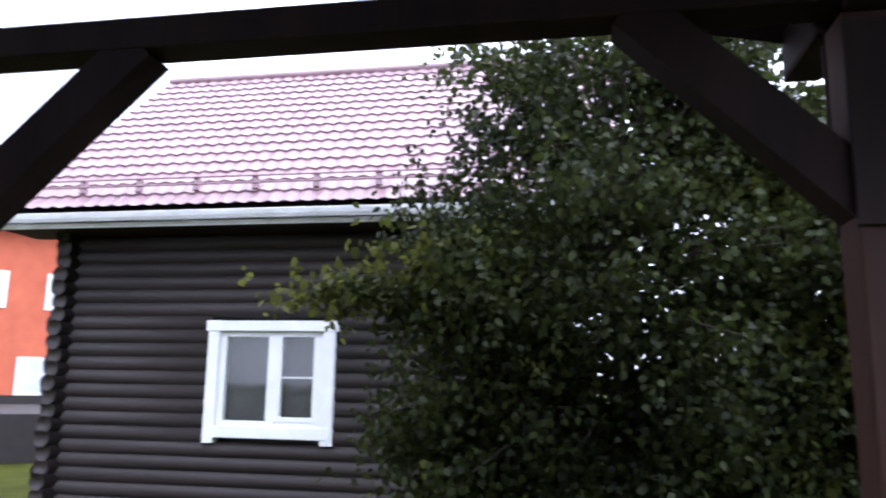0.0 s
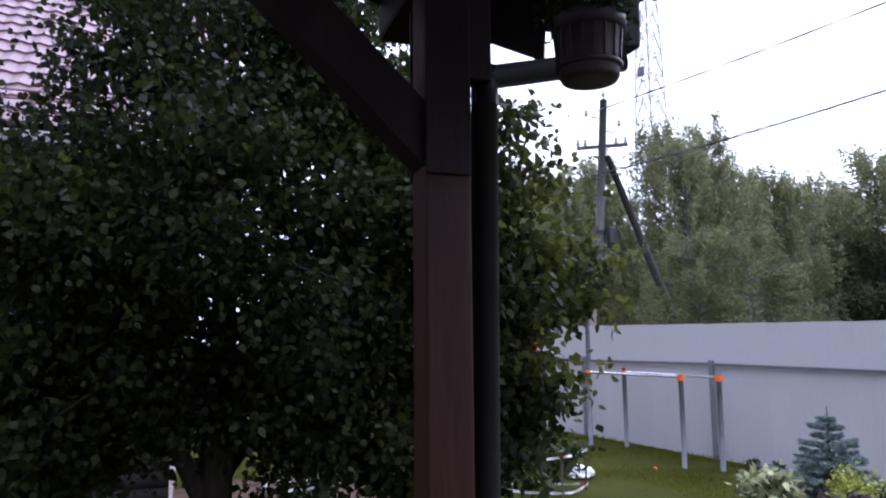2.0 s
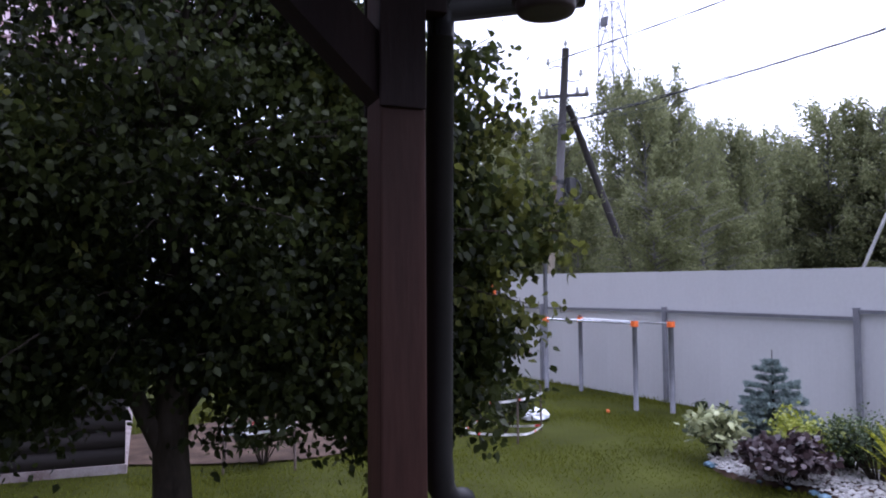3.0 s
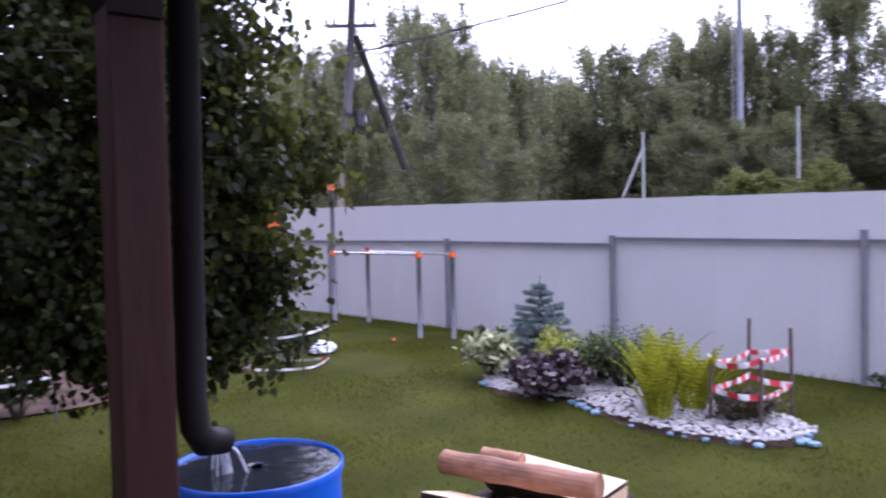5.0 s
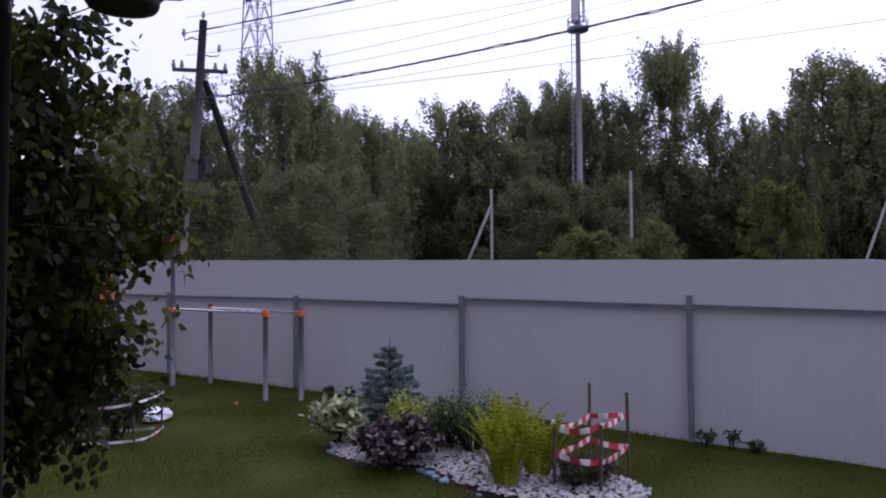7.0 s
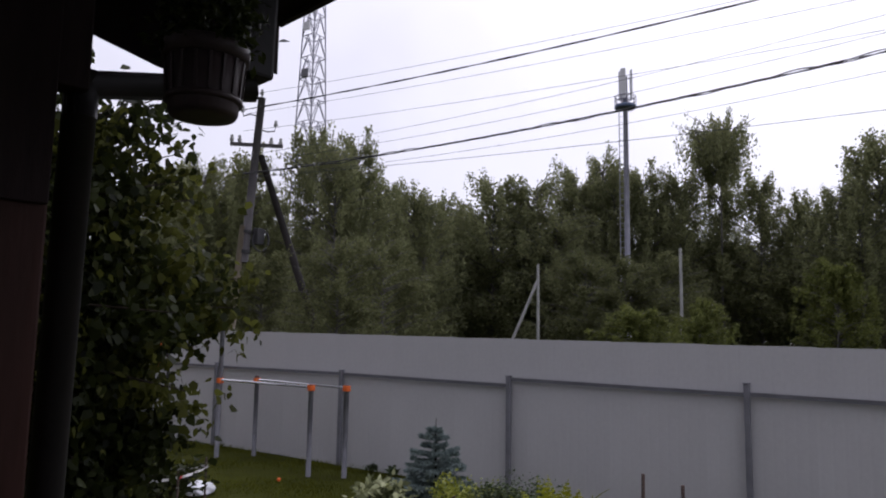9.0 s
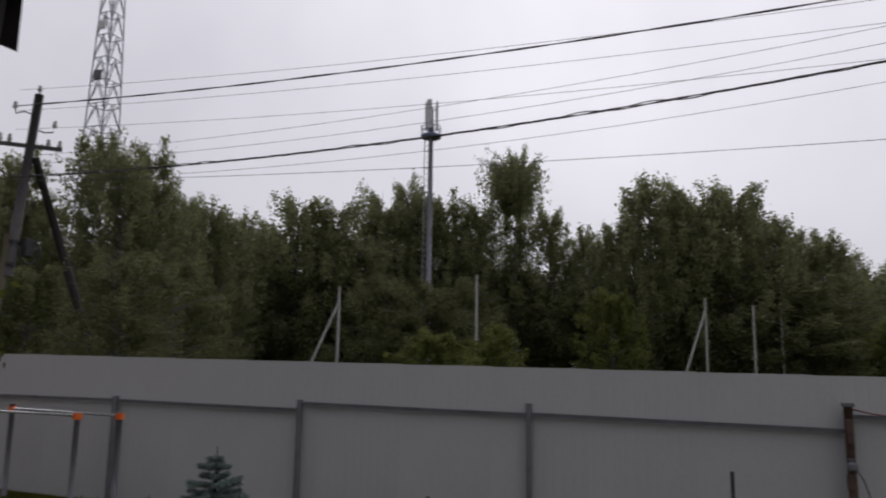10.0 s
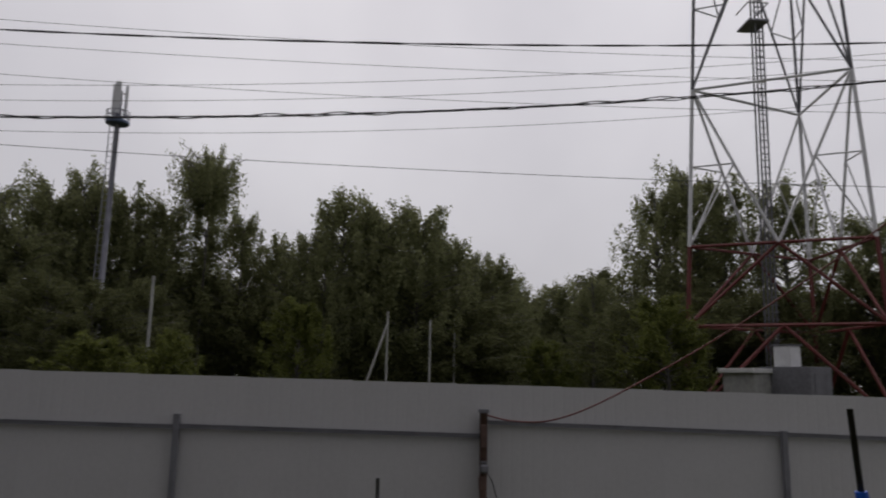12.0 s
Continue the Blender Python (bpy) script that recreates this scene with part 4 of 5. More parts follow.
def smooth_ring(ring, n):
    out = []
    m = len(ring)
    for k in range(n):
        f = k * m / n
        i, u = int(f), f - int(f)
        p0, p1, p2, p3 = [Vector(ring[(i + d) % m]) for d in (-1, 0, 1, 2)]
        out.append(0.5 * ((2 * p1) + (-p0 + p2) * u + (2 * p0 - 5 * p1 + 4 * p2 - p3) * u * u + (-p0 + 3 * p1 - 3 * p2 + p3) * u ** 3))
    return out


edge = smooth_ring(BED, 72)
bm = bmesh.new()
centre = bm.verts.new((6.6, 3.5, rise(3.5) + 0.06))
rim = [bm.verts.new((p.x, p.y, rise(p.y) + 0.004)) for p in edge]
for a, b in zip(rim, rim[1:] + rim[:1]):
    bm.faces.new((centre, a, b))
bed = tagged(part("flower_bed", bm, SOIL), "soil flower bed strewn with white pebbles on the lawn", "flower bed", "", "structure")


def inside(x, y, ring):
    c = False
    for p, q in zip(ring, ring[1:] + ring[:1]):
        if (p.y > y) != (q.y > y) and x < (q.x - p.x) * (y - p.y) / (q.y - p.y) + p.x:
            c = not c
    return c


def pebble_field(name, spots, size, material, rng):
    """Many small angular stones in one mesh."""
    base = [(1, 0, 0), (-1, 0, 0), (0, 1, 0), (0, -1, 0), (0, 0, 1), (0, 0, -0.5)]
    tri = [(0, 2, 4), (2, 1, 4), (1, 3, 4), (3, 0, 4), (2, 0, 5), (1, 2, 5), (3, 1, 5), (0, 3, 5)]
    verts, faces = [], []
    for x, y, z in spots:
        s = size * rng.uniform(0.6, 1.4)
        a = rng.uniform(0, math.tau)
        w, h = rng.uniform(0.6, 1.0), rng.uniform(0.4, 0.7)
        o = len(verts)
        for bx, by, bz in base:
            bx, by = bx * rng.uniform(0.8, 1.2), by * w * rng.uniform(0.8, 1.2)
            verts.append((x + s * (bx * math.cos(a) - by * math.sin(a)), y + s * (bx * math.sin(a) + by * math.cos(a)), z + s * bz * h))
        faces += [tuple(o + i for i in t) for t in tri]
    me = bpy.data.meshes.new(name)
    me.from_pydata(verts, [], faces)
    me.materials.append(material)
    return new(name, me)


grng = np.random.default_rng(21)
spots = []
while len(spots) < 4000:
    x, y = grng.uniform(4.0, 7.4), grng.uniform(1.75, 5.3)
    if inside(x, y, edge):
        spots.append((x, y, rise(y) + 0.05 + grng.uniform(0, 0.025)))
tagged(pebble_field("pebbles", spots, 0.024, STONE, grng), "white and grey pebbles strewn over the flower bed", "pebbles", "", "stuff")
border = thing("bed_edging", Matrix.Identity(4), "pale blue stones edging the flower bed", "edging")
bm = bmesh.new()
bmesh.ops.create_icosphere(bm, subdivisions=1, radius=0.05)
for v in bm.verts:
    v.co.x *= 1.25
    v.co.z *= 0.6
stone0 = part("stone", bm, EDGE_BLUE, border)
for k, p in enumerate(edge):
    if grng.uniform() < (0.75 if 2 < k < 24 else 0.45) and k:
        continue
    m = pose(p.x + grng.normal() * 0.04, p.y + grng.normal() * 0.04, rise(p.y) + 0.025, 0, 0, grng.uniform(0, 360)) @ Matrix.Scale(grng.uniform(0.45, 1.15), 4)
    if k == 0:
        stone0.matrix_basis = m
    else:
        share("stone", stone0.data, border, m)


def shrub(name, x, y, radius, height, count, leaf, material, label, category, seed, shape=0.6, droop=0.1, base=0.15, stems=14, full=False, category_group=""):
    """A bush: stems from the root and leaves over an uneven dome."""
    r = np.random.default_rng(seed)
    t = thing(name, pose(x, y, rise(y) + dip(x, y) + (0.0 if name == "weed" else 0.03)), label, category, category_group)
    bm = bmesh.new()
    pts = []
    tips = []
    for i in range(stems):
        a = r.uniform(0, math.tau)
        q = r.uniform(0.2, 1) ** 0.5
        tip = Vector((radius * q * math.cos(a), radius * q * math.sin(a), height * (base + (1 - base) * math.sqrt(max(0, 1 - 0.8 * q * q)) * r.uniform(0.8, 1.05))))
        tips.append(tip)
        sweep([(0.02 * math.cos(a), 0.02 * math.sin(a), -0.03), tip * 0.5 + Vector((0, 0, 0.1 * height)), tip], [0.008, 0.006, 0.002], 5, bm)
    part("branchwork", bm, BARK, t)
    for i in range(count):
        tip = tips[r.integers(stems)]
        f = r.uniform(0.45, 1.02)
        pts.append(np.array(tip) * (f, f, f ** 0.7) + r.normal(size=3) * (radius * 0.17, radius * 0.17, height * 0.08))
    pts = [p if p[2] > 0.02 else np.array((p[0], p[1], 0.03)) for p in pts]
    share("leaves", leaf_mesh("leaves", pts, leaf, material, r, shape, droop, full), t)
    return t


PURPLE = foliage("purple_leaves", (0.018, 0.0095, 0.011), (0.062, 0.037, 0.040), 0.15, 0.45)
PALE_LEAF = foliage("cream_edged_leaves", (0.006, 0.020, 0.003), (0.46, 0.48, 0.26), 0.25, 0.5, 0.2)
GOLD_LEAF = foliage("golden_leaves", (0.13, 0.17, 0.02), (0.34, 0.36, 0.05), 0.35, 0.5)
FERN_LEAF = foliage("bright_fern", (0.11, 0.125, 0.006), (0.32, 0.33, 0.020), 0.45, 0.6, 0.15)
DARK_LEAF = foliage("dark_box_leaves", (0.020, 0.036, 0.010), (0.065, 0.095, 0.028), 0.25, 0.5)
BROWN_LEAF = foliage("bronze_green_leaves", (0.022, 0.022, 0.008), (0.075, 0.062, 0.026), 0.25, 0.5)
NEEDLE = foliage("blue_spruce_needles", (0.085, 0.118, 0.112), (0.25, 0.31, 0.295), 0.1, 0.7)
shrub("hosta", 6.5, 5.08, 0.29, 0.53, 620, 0.115, PALE_LEAF, "variegated hosta with cream-edged leaves in the bed", "plant", 31, 0.55, 0.0, 0.3, 20, True)
shrub("heuchera", 6.22, 4.14, 0.39, 0.44, 1500, 0.075, PURPLE, "dark purple leafy heuchera on the pebbles", "plant", 32, 0.9, 0.2, 0.25, 18, True)
shrub("spirea", 6.95, 4.3, 0.42, 0.62, 2200, 0.05, GOLD_LEAF, "low yellow-green spirea bush in the bed", "shrub", 33, 0.6, 0.0)
shrub("box_bush", 6.95, 3.7, 0.42, 0.66, 3600, 0.035, DARK_LEAF, "dark green clipped bush in the bed", "shrub", 34, 0.6, 0.0, 0.2, 30)
shrub("box_bush", 7.15, 4.05, 0.36, 0.50, 2200, 0.035, DARK_LEAF, "dark green clipped bush in the bed", "shrub", 36, 0.6, 0.0, 0.2, 30)
shrub("round_thuja", 6.52, 2.32, 0.28, 0.25, 6000, 0.034, BROWN_LEAF, "round bronze-green dwarf conifer inside tape", "shrub", 35, 0.5, -0.3, 0.25, 40)


def fern(x, y, size, fronds, seed):
    r = np.random.default_rng(seed)
    t = thing("fern", pose(x, y, rise(y) + 0.03), "bright yellow-green upright fern in the pebble bed", "fern", "ferns in the bed")
    for i in range(fronds):
        a = r.uniform(0, math.tau)
        h, out = size * r.uniform(0.7, 1.15), size * r.uniform(0.08, 0.50)
        pts, rows = [], []
        verts, faces = [], []
        side = Vector((-math.sin(a), math.cos(a), 0))
        for k in range(13):
            f = k / 12
            p = Vector((math.cos(a) * (0.08 + out * f ** 1.6), math.sin(a) * (0.08 + out * f ** 1.6), h * (f - 0.22 * f ** 3)))
            rows.append(p)
        bm = sweep(rows, 0.003, 4)
        for k in range(2, 13):
            p = rows[k]
            way = (rows[k] - rows[k - 1]).normalized()
            w = 0.085 * size / 0.7 * math.sin(math.pi * min(1, (k / 12) ** 0.8 * 0.92 + 0.06))
            for sgn in (-1, 1):
                for half in (0, 0.5):
                    q = p - way * half * h / 12
                    tip = q + side * sgn * w * r.uniform(0.85, 1.1) + way * w * 0.5 - Vector((0, 0, 0.2 * w))
                    v = [bm.verts.new(c) for c in (q, (q + tip) / 2 + way * 0.012, tip, (q + tip) / 2 - way * 0.012)]
                    bm.faces.new(v)
        part("frond", bm, FERN_LEAF, t)


fern(6.36, 3.02, 0.86, 26, 41)
fern(6.42, 2.74, 0.80, 20, 42)
fern(6.08, 2.88, 0.62, 14, 43)

# blue spruce
spruce = thing("blue_spruce", pose(7.25, 4.94, rise(5.0)), "young blue spruce with silvery needles in the bed", "spruce")
SH = 1.12
part("trunk", sweep([(0, 0, -0.05), (0, 0, SH)], [0.025, 0.004], 7), BARK, spruce)
srng = np.random.default_rng(51)
for tier in range(11):
    f = tier / 11
    z = 0.10 + (SH - 0.16) * f
    reach = (0.49 * (1 - f) ** 0.85 + 0.03) * (0.85 + 0.3 * (tier % 2))
    for k in range(9 if tier < 6 else 6):
        a = k * math.tau / (9 if tier < 6 else 6) + tier * 0.7 + srng.uniform(-0.2, 0.2)
        L = reach * srng.uniform(0.75, 1.1)
        tip = Vector((L * math.cos(a), L * math.sin(a), z + 0.10 * L + srng.uniform(0, 0.03)))
        bm = sweep([(0, 0, z), tip], [0.006, 0.002], 4)
        n = int(140 + 900 * L)
        for i in range(n):
            u = srng.uniform(0.15, 1.02)
            p = Vector((0, 0, z)).lerp(tip, u) + Vector((-math.sin(a), math.cos(a), 0)) * srng.normal() * 0.05 * L / 0.4 * (1.1 - u)
            d = Vector(srng.normal(size=3)).normalized() * 0.042 + Vector((math.cos(a), math.sin(a), 0.4)) * 0.014
            w = d.cross(Vector(srng.normal(size=3))).normalized() * 0.010
            bm.faces.new([bm.verts.new(c) for c in (p - w, p + w, p + d)])
        part("bough", bm, NEEDLE, spruce)

# warning tape round stakes
TAPE_W = surface("white_tape", (0.68, 0.66, 0.66), (0.80, 0.78, 0.78), 12, 0.4, 0.1)
TAPE_R = surface("red_tape", (0.55, 0.03, 0.04), (0.68, 0.06, 0.07), 12, 0.4, 0.1)
STAKE = surface("old_stake", (0.05, 0.035, 0.03), (0.14, 0.10, 0.085), 8, 0.85, 0.4)


def taped_stakes(label, stakes, levels, seed, faded=False):
    r = np.random.default_rng(seed)
    t = thing("taped_stakes", Matrix.Identity(4), label, "stakes")
    for x, y, h in stakes:
        part("stake", sweep([(x, y, -0.1), (x + r.normal() * 0.01, y + r.normal() * 0.01, h)], 0.012 if faded else 0.017, 7), STAKE, t)
    tape = part("tape", sweep([(stakes[0][0], stakes[0][1], levels[0][0]), (stakes[0][0], stakes[0][1], levels[0][0] + 0.06)], 0.020, 8), TAPE_W, t, "red and white barrier tape")
    for zs in levels:
        ring = [Vector((x, y, z)) for (x, y, h), z in zip(stakes, zs)]
        for p, q in zip(ring, ring[1:] + ring[:1]):
            n = max(4, int((q - p).length / 0.042))
            sag = r.uniform(0.01, 0.05) if faded else r.uniform(0.01, 0.05)
            pos = [p.lerp(q, k / n) - Vector((0, 0, 4 * sag * (k / n) * (1 - k / n))) for k in range(n + 1)]
            tw = [0.35 * math.sin(k * 0.8 + r.uniform(0, 1)) for k in range(n + 1)]
            out = (q - p).cross(Vector((0, 0, 1))).normalized()
            for k in range(n):
                red = (k // 2) % 2 == 0 and (not faded or r.uniform() < 0.25)
                bm = bmesh.new()
                hw = 0.026 if not faded else 0.014
                ring_v = []
                for m in (k, k + 1):
                    up = Vector((0, 0, math.cos(tw[m]))) + out * math.sin(tw[m])
                    ring_v.append([bm.verts.new(pos[m] + up * hw * sgn + out * d) for sgn, d in ((-1, 0.018), (1, 0.018), (1, 0.0195), (-1, 0.0195))])
                for i in range(4):
                    bm.faces.new((ring_v[0][i], ring_v[0][(i + 1) % 4], ring_v[1][(i + 1) % 4], ring_v[1][i]))
                part("stripe", bm, TAPE_R if red else TAPE_W, tape)


taped_stakes("four wooden stakes wrapped with red and white barrier tape", [(6.30, 2.53, 0.57), (7.0, 2.48, 0.82), (7.1, 2.13, 0.75), (6.34, 2.13, 0.58)], [(0.53, 0.52, 0.55, 0.57), (0.31, 0.31, 0.25, 0.27)], 61)
taped_stakes("thin stakes round a plant with loose faded white tape", [(4.95, 7.5, 0.6), (5.3, 6.85, 0.58), (6.0, 7.3, 0.6), (5.5, 7.95, 0.6)], [(0.50, 0.52, 0.50, 0.46), (0.10, 0.13, 0.10, 0.12)], 62, True)
for y, h in ((1.86, 0.20), (1.58, 0.26), (1.33, 0.17), (6.9, 0.16), (7.3, 0.15)):
    shrub("weed", 8.93, y, 0.09, h, 90, 0.06, DARK_LEAF, "dark green leafy weed at the fence foot", "plant", int(y * 10) + 100, 0.5, 0.0, 0.2, 7, True, "weeds along the fence")
shrub("peony", 5.5, 7.4, 0.42, 0.62, 700, 0.11, LEAF, "green leafy peony inside faded tape", "plant", 71, 0.35, 0.2, 0.2, 20, True)
taped_stakes("thin stakes with loose faded white tape behind the tree", [(2.05, 7.2, 0.55), (2.7, 7.0, 0.58), (2.9, 7.6, 0.6), (2.2, 7.7, 0.5)], [(0.42, 0.46, 0.44, 0.40)], 63, True)
shrub("peony", 2.5, 7.4, 0.32, 0.5, 380, 0.10, LEAF, "green leafy plant inside faded tape", "plant", 72, 0.35, 0.2, 0.2, 16, True)


def bag(x, y, w, d, h, turn, seed, label):
    """A slumped film bag."""
    bm = bmesh.new()
    bmesh.ops.create_icosphere(bm, subdivisions=4, radius=1)
    for v in bm.verts:
        n = noise.noise(v.co * 1.7 + Vector((seed, 0, 0))) * 0.35 + noise.noise(v.co * 5 + Vector((seed, 3, 0))) * 0.12
        v.co *= 1 + n
        v.co = Vector((v.co.x * w, v.co.y * d, max(v.co.z, -0.25) * h + 0.2 * h))
    ob = part("plastic_bag", bm, surface("white_film", (0.62, 0.63, 0.66), (0.80, 0.81, 0.84), 6, 0.35, 0.4), None, "", True)
    ob.matrix_basis = pose(x, y, rise(y) + 0.03, 0, 0, turn)
    return tagged(ob, label, "bag")


bag(6.42, 7.95, 0.26, 0.16, 0.10, 30, 1.0, "crumpled white plastic bag lying on the grass")
bag(2.95, 8.9, 0.30, 0.2, 0.10, 10, 2.0, "crumpled white plastic film lying on soil")
bag(1.0, 9.3 - 0.6, 0.20, 0.15, 0.14, 50, 3.0, "crumpled white plastic film beside the house")
bag(4.95, 8.3, 0.16, 0.14, 0.12, 80, 4.0, "crumpled white plastic bag by the plants")
ball = part("ball", turned([(0.003, -0.028), (0.019, -0.021), (0.028, 0.0), (0.019, 0.021), (0.003, 0.028)], 14), ORANGE, None, "", True)
ball.matrix_basis = pose(7.55, 7.75, rise(7.75) + 0.045)
tagged(ball, "small orange ball lying on the lawn", "ball")

# soil path by the house
bm = bmesh.new()
bare = [smooth_ring([(1.45, 2.9), (1.9, 2.95), (2.45, 2.5), (2.6, 2.1), (2.2, 1.85), (1.5, 1.9)], 20)]
path = smooth_ring([(2.3, 7.5), (3.6, 7.5), (4.5, 9.2), (4.0, 10.3), (2.6, 9.9), (1.2, 9.4), (0.3, 9.0), (0.6, 8.5)], 40)
bare.append(path)
c = bm.verts.new((2.4, 9.1, rise(9.1) + 0.035))
ring = [bm.verts.new((p.x, p.y, rise(p.y) + 0.025)) for p in path]
for a, b in zip(ring, ring[1:] + ring[:1]):
    bm.faces.new((c, a, b))
tagged(part("soil_path", bm, SOIL), "bare brown soil path beside the house", "path", "", "structure")
bm = bmesh.new()
path = smooth_ring([(1.35, 3.0), (1.9, 3.1), (2.6, 2.6), (2.75, 2.1), (2.3, 1.7), (1.5, 1.8), (1.25, 2.3)], 40)
c = bm.verts.new((1.9, 2.4, rise(2.4) + 0.032))
ring = [bm.verts.new((p.x, p.y, rise(p.y) + 0.022)) for p in path]
for a, b in zip(ring, ring[1:] + ring[:1]):
    bm.faces.new((c, a, b))
tagged(part("worn_earth", bm, SOIL), "worn brown earth round the rain barrel", "path", "", "structure")

# ---- log seat ----
RAW = surface("peeled_log", (0.085, 0.036, 0.022), (0.46, 0.235, 0.145), 6, 0.65, 0.5, 30, 0, (1, 0.35, 1), 0, 0.25)
SAWN = surface("fresh_sawn_wood", (0.50, 0.34, 0.20), (0.72, 0.54, 0.35), 4, 0.65, 0.25, 50, 0, (1, 0.15, 1))


def log(name, p, q, r, skin, label, half=False, cut=SAWN):
    t = thing(name, Matrix.Identity(4), label, "log", "logs on the lawn")
    p, q = Vector(p), Vector(q)
    n = 9
    bm = sweep([p.lerp(q, k / n) for k in range(n + 1)], [r * (1 + 0.06 * math.sin(k * 1.9 + r * 40) + 0.04 * math.sin(k * 3.1)) for k in range(n + 1)], 18)
    way = (q - p).normalized()
    if half:
        bmesh.ops.bisect_plane(bm, geom=list(bm.verts) + list(bm.edges) + list(bm.faces), plane_co=p, plane_no=half, clear_outer=True)
        rim = [e for e in bm.edges if e.is_boundary]
        bmesh.ops.contextual_create(bm, geom=rim)
    part("bark", bm, skin, t, "", False)
    for end, sgn in ((p, -1), (q, 1)):
        bm = sweep([end + way * sgn * 0.001, end + way * sgn * 0.004], r * 0.97, 18)
        if half:
            bmesh.ops.bisect_plane(bm, geom=list(bm.verts) + list(bm.edges) + list(bm.faces), plane_co=p, plane_no=half, clear_outer=True)
        part("cut_end", bm, cut, t)
    if half:
        side = way.cross(Vector(half)).normalized()
        nv = Vector(half).normalized()
        bm = bmesh.new()
        c = [p + side * r * 0.96, q + side * r * 0.96, q - side * r * 0.96, p - side * r * 0.96]
        lo = [bm.verts.new(v + nv * 0.002) for v in c]
        hi = [bm.verts.new(v + nv * 0.006) for v in c]
        bm.faces.new(hi)
        for i in range(4):
            bm.faces.new((lo[i], lo[(i + 1) % 4], hi[(i + 1) % 4], hi[i]))
        part("sawn_face", bm, cut, t)


G0 = rise(2.3)
log("split_log", (3.06, 2.63, G0 + 0.34), (3.22, 1.70, G0 + 0.34), 0.15, BARK, "split log with a pale sawn face lying on logs", (0.3, 0.05, 1.0))
log("split_log", (3.64, 2.64, G0 + 0.35), (3.60, 1.90, G0 + 0.35), 0.17, BARK, "split log with a pale sawn face lying on logs", (-0.12, -0.02, 1.0))
log("peeled_log", (3.25, 2.74, G0 + 0.435), (3.40, 1.84, G0 + 0.445), 0.068, RAW, "round peeled pinkish-brown log on split logs", False, RAW)
log("wood_offcut", (3.58, 2.73, G0 + 0.398), (3.62, 2.48, G0 + 0.398), 0.044, RAW, "short reddish offcut lying on a split log", False, RAW)
log("bearer_log", (2.85, 2.55, G0 + 0.10), (3.95, 2.75, G0 + 0.10), 0.105, BARK, "round log under the split logs", False)
log("bearer_log", (2.95, 1.95, G0 + 0.10), (4.05, 2.1, G0 + 0.10), 0.105, BARK, "round log under the split logs", False)

# ---- things on the fence ----
gatepost = thing("rusty_gate_post", pose(9.0, -1.24, 0), "rusty steel post with insulator and clamp at the fence", "post")
part("pipe", sweep([(0, 0, -0.15), (0, 0, 1.66)], 0.042, 12), RUST, gatepost, "", True)
part("cap", box(-0.055, 0.055, -0.055, 0.055, 1.64, 1.68, 0.008), GALV, gatepost)
part("hinge", box(-0.075, 0.0, -0.03, 0.03, 1.28, 1.52, 0.01), RUST, gatepost)
part("insulator", turned([(0.03, 1.02), (0.05, 1.04), (0.05, 1.09), (0.03, 1.11), (0.04, 1.14)], 12), GALV, gatepost).matrix_basis = pose(-0.06, 0.0, 0)
part("latch", box(-0.06, 0.02, -0.02, 0.05, 0.84, 0.98, 0.008), RUST, gatepost)
part("loose_wire", sweep([(-0.08, -0.02, 1.05), (-0.1, -0.08, 0.95), (-0.1, -0.14, 0.75), (-0.06, -0.16, 0.4)], 0.007, 5), WIRE, gatepost)
red = thing("red_cable", Matrix.Identity(4), "red-brown cable running from the fence post up over the yard", "cable")
RUN = [(9.1, -1.1, 1.66), (9.0, -1.26, 1.62), (8.75, -1.55, 1.57), (8.55, -1.95, 1.61), (8.4, -2.55, 1.88), (8.05, -3.65, 2.56), (7.4, -4.85, 3.51), (6.7, -6.2, 4.7), (6.0, -7.6, 6.0)]
run = []
for a, b, c, d in zip(RUN, RUN[1:], RUN[2:], RUN[3:]):
    for k in range(6):
        u = k / 6
        run.append(tuple(0.5 * (2 * q + (r - p) * u + (2 * p - 5 * q + 4 * r - w) * u * u + (3 * q - p - 3 * r + w) * u ** 3) for p, q, r, w in zip(a, b, c, d)))
part("line", sweep(run, 0.009, 7), RED_CABLE, red, "", True)
stick = thing("steel_rod", pose(8.75, -0.13, 0), "thin grey steel rod standing in the lawn near the fence", "rod")
part("rod", sweep([(0, 0, -0.2), (0, 0, 0.98)], 0.020, 8), FENCE_STEEL, stick, "", True)
tool = thing("garden_tool", Matrix.Identity(4), "dark upright tool handle tied with blue cord", "tool")
part("handle", sweep([(5.98, -3.62, rise(-3.6) - 0.1), (5.9, -3.44, 1.83)], 0.022, 8), WIRE, tool, "", True)
part("cord", sweep([(5.935, -3.52, 1.02), (5.92, -3.49, 1.28)], 0.042, 8), BLUE, tool, "blue cord wrapping")

# ---- grass ----


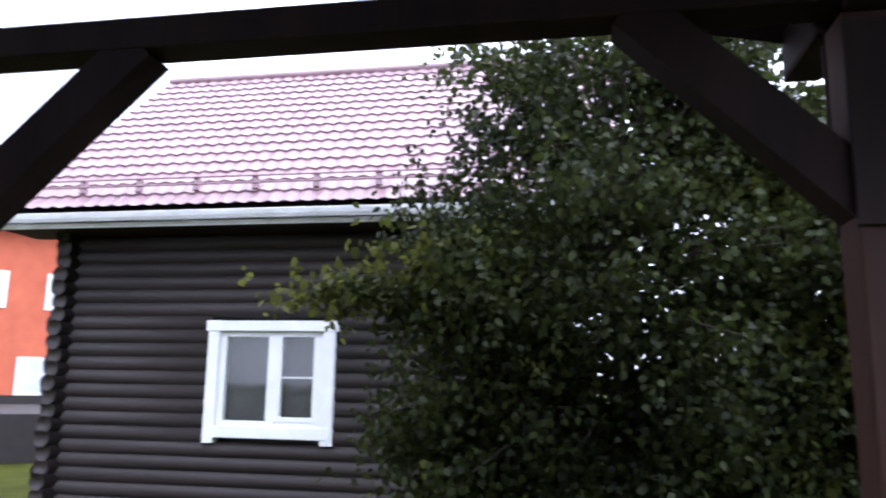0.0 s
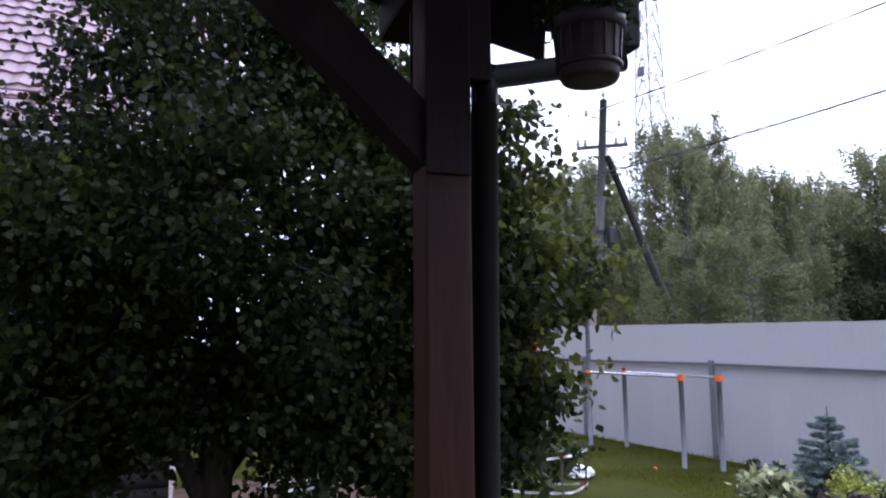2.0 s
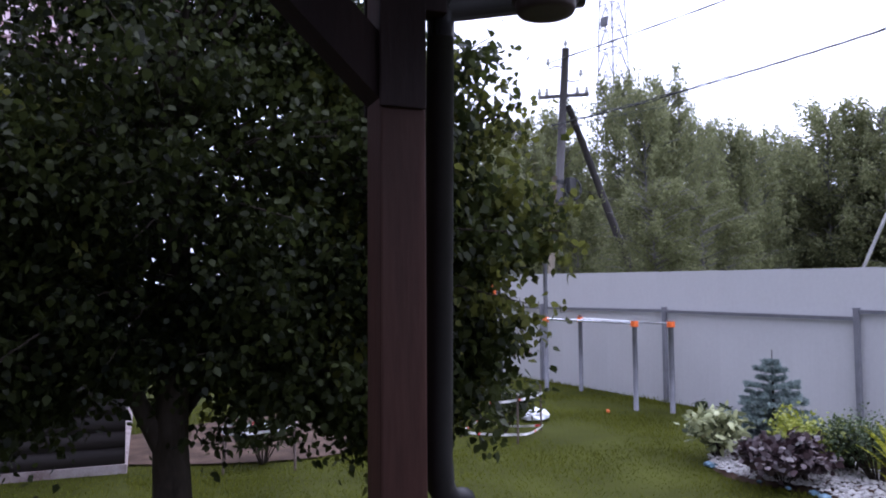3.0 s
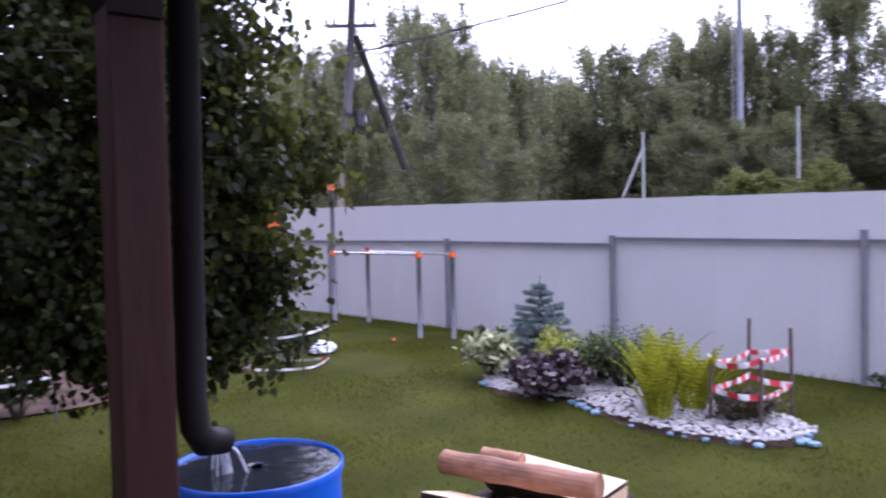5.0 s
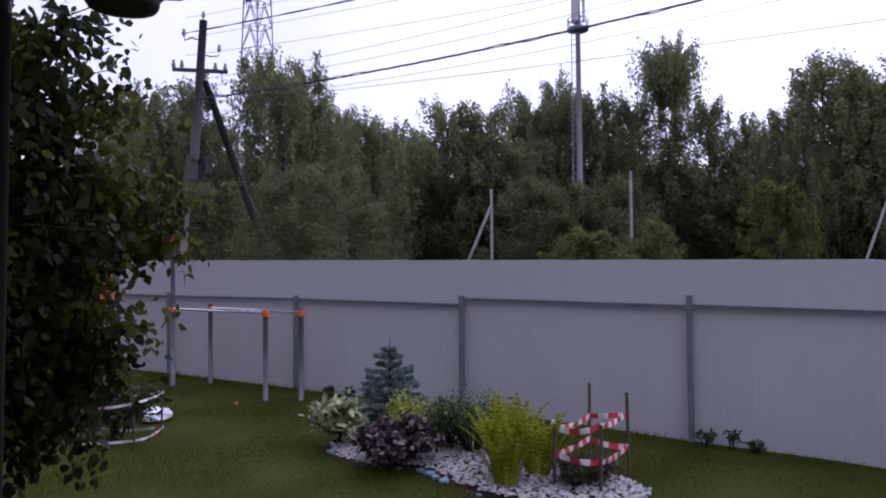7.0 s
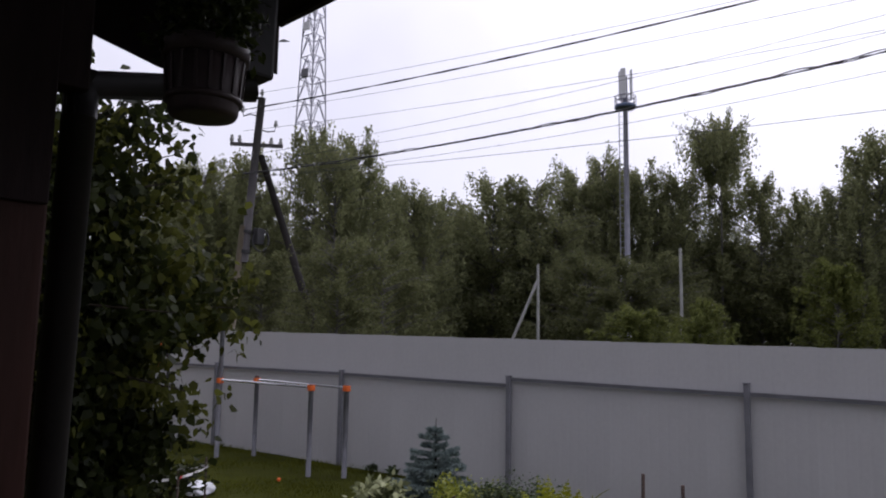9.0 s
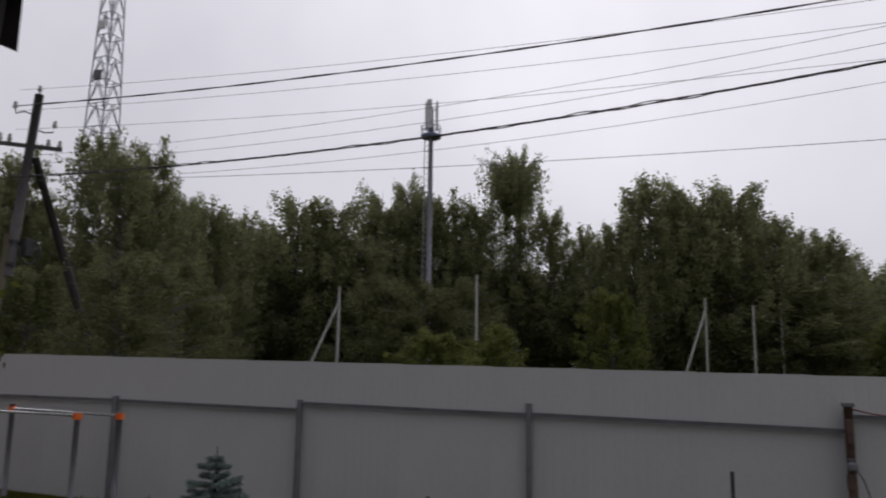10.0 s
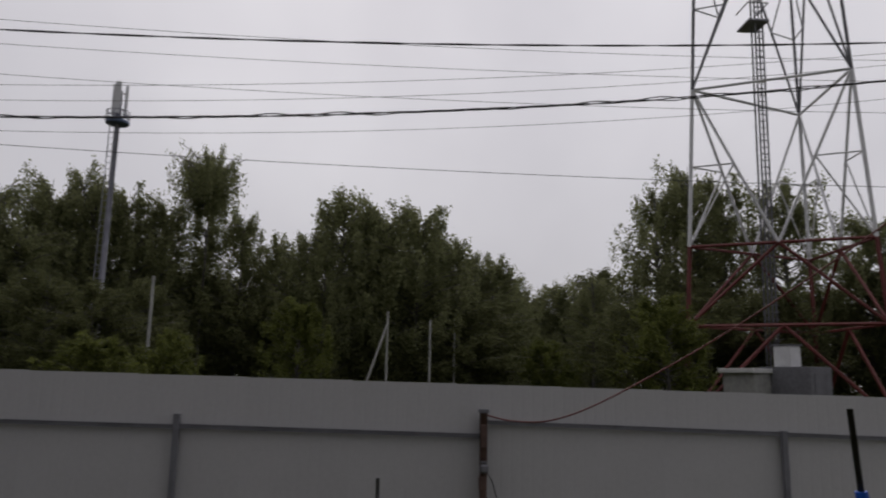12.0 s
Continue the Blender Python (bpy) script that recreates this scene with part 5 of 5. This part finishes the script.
def blades(name, n, x0, x1, y0, y1, seed, hmin, hmax):
    r = np.random.default_rng(seed)
    x, y = r.uniform(x0, x1, n), r.uniform(y0, y1, n)
    patch = np.array([noise.noise(Vector((a * 0.9, b * 0.9, 3.0))) for a, b in zip(x, y)])
    keep = patch + r.uniform(-0.5, 0.9, n) > 0
    bedmask = np.array([inside(a, b, edge) for a, b in zip(x, y)])
    keep &= ~bedmask
    for spot in bare:
        keep &= ~np.array([inside(a, b, spot) for a, b in zip(x, y)])
    x, y, patch = x[keep], y[keep], patch[keep]
    m = len(x)
    z = 0.0125 * (y - 5.0) - 0.01 - np.minimum(0.11, 0.022 * np.maximum(0.0, 4.6 - y)) * np.clip((x - 7.4) / 1.4, 0.0, 1.0)
    h = r.uniform(hmin, hmax, m) * (1 + 0.5 * patch)
    a = r.uniform(0, math.tau, m)
    lean = r.uniform(0.1, 0.7, m) * h
    b = r.uniform(0, math.tau, m)
    w = 0.0035
    base = np.stack((x, y, z), 1)
    side = np.stack((np.cos(a) * w, np.sin(a) * w, 0 * a), 1)
    mid = base + np.stack((np.cos(b) * lean * 0.35, np.sin(b) * lean * 0.35, h * 0.6), 1)
    tip = base + np.stack((np.cos(b) * lean, np.sin(b) * lean, h), 1)
    verts = np.stack((base - side, base + side, mid + side * 0.8, mid - side * 0.8, tip), 1).reshape(-1, 3)
    me = bpy.data.meshes.new(name)
    o = np.arange(m)[:, None] * 5
    loops = np.concatenate((o + [0, 1, 2, 3], o + [3, 2, 4]), 1).ravel()
    me.vertices.add(len(verts))
    me.vertices.foreach_set("co", verts.ravel())
    me.loops.add(len(loops))
    me.loops.foreach_set("vertex_index", loops)
    me.polygons.add(2 * m)
    me.polygons.foreach_set("loop_start", (np.arange(m)[:, None] * 7 + [0, 4]).ravel())
    me.update(calc_edges=True)
    me.materials.append(GRASS)
    return new(name, me)


tagged(blades("lawn_grass", 215000, 1.2, 9.05, -1.0, 11.5, 81, 0.018, 0.046), "short uneven green lawn grass", "grass", "", "stuff")
tagged(blades("lawn_grass", 40000, -3.0, 3.5, 3.0, 8.2, 82, 0.018, 0.046), "short uneven green lawn grass by the house", "grass", "", "stuff")
tagged(blades("fence_weeds", 4500, 8.8, 9.06, -4.0, 13.0, 83, 0.03, 0.10), "tall grass and weeds along the fence foot", "grass", "", "stuff")
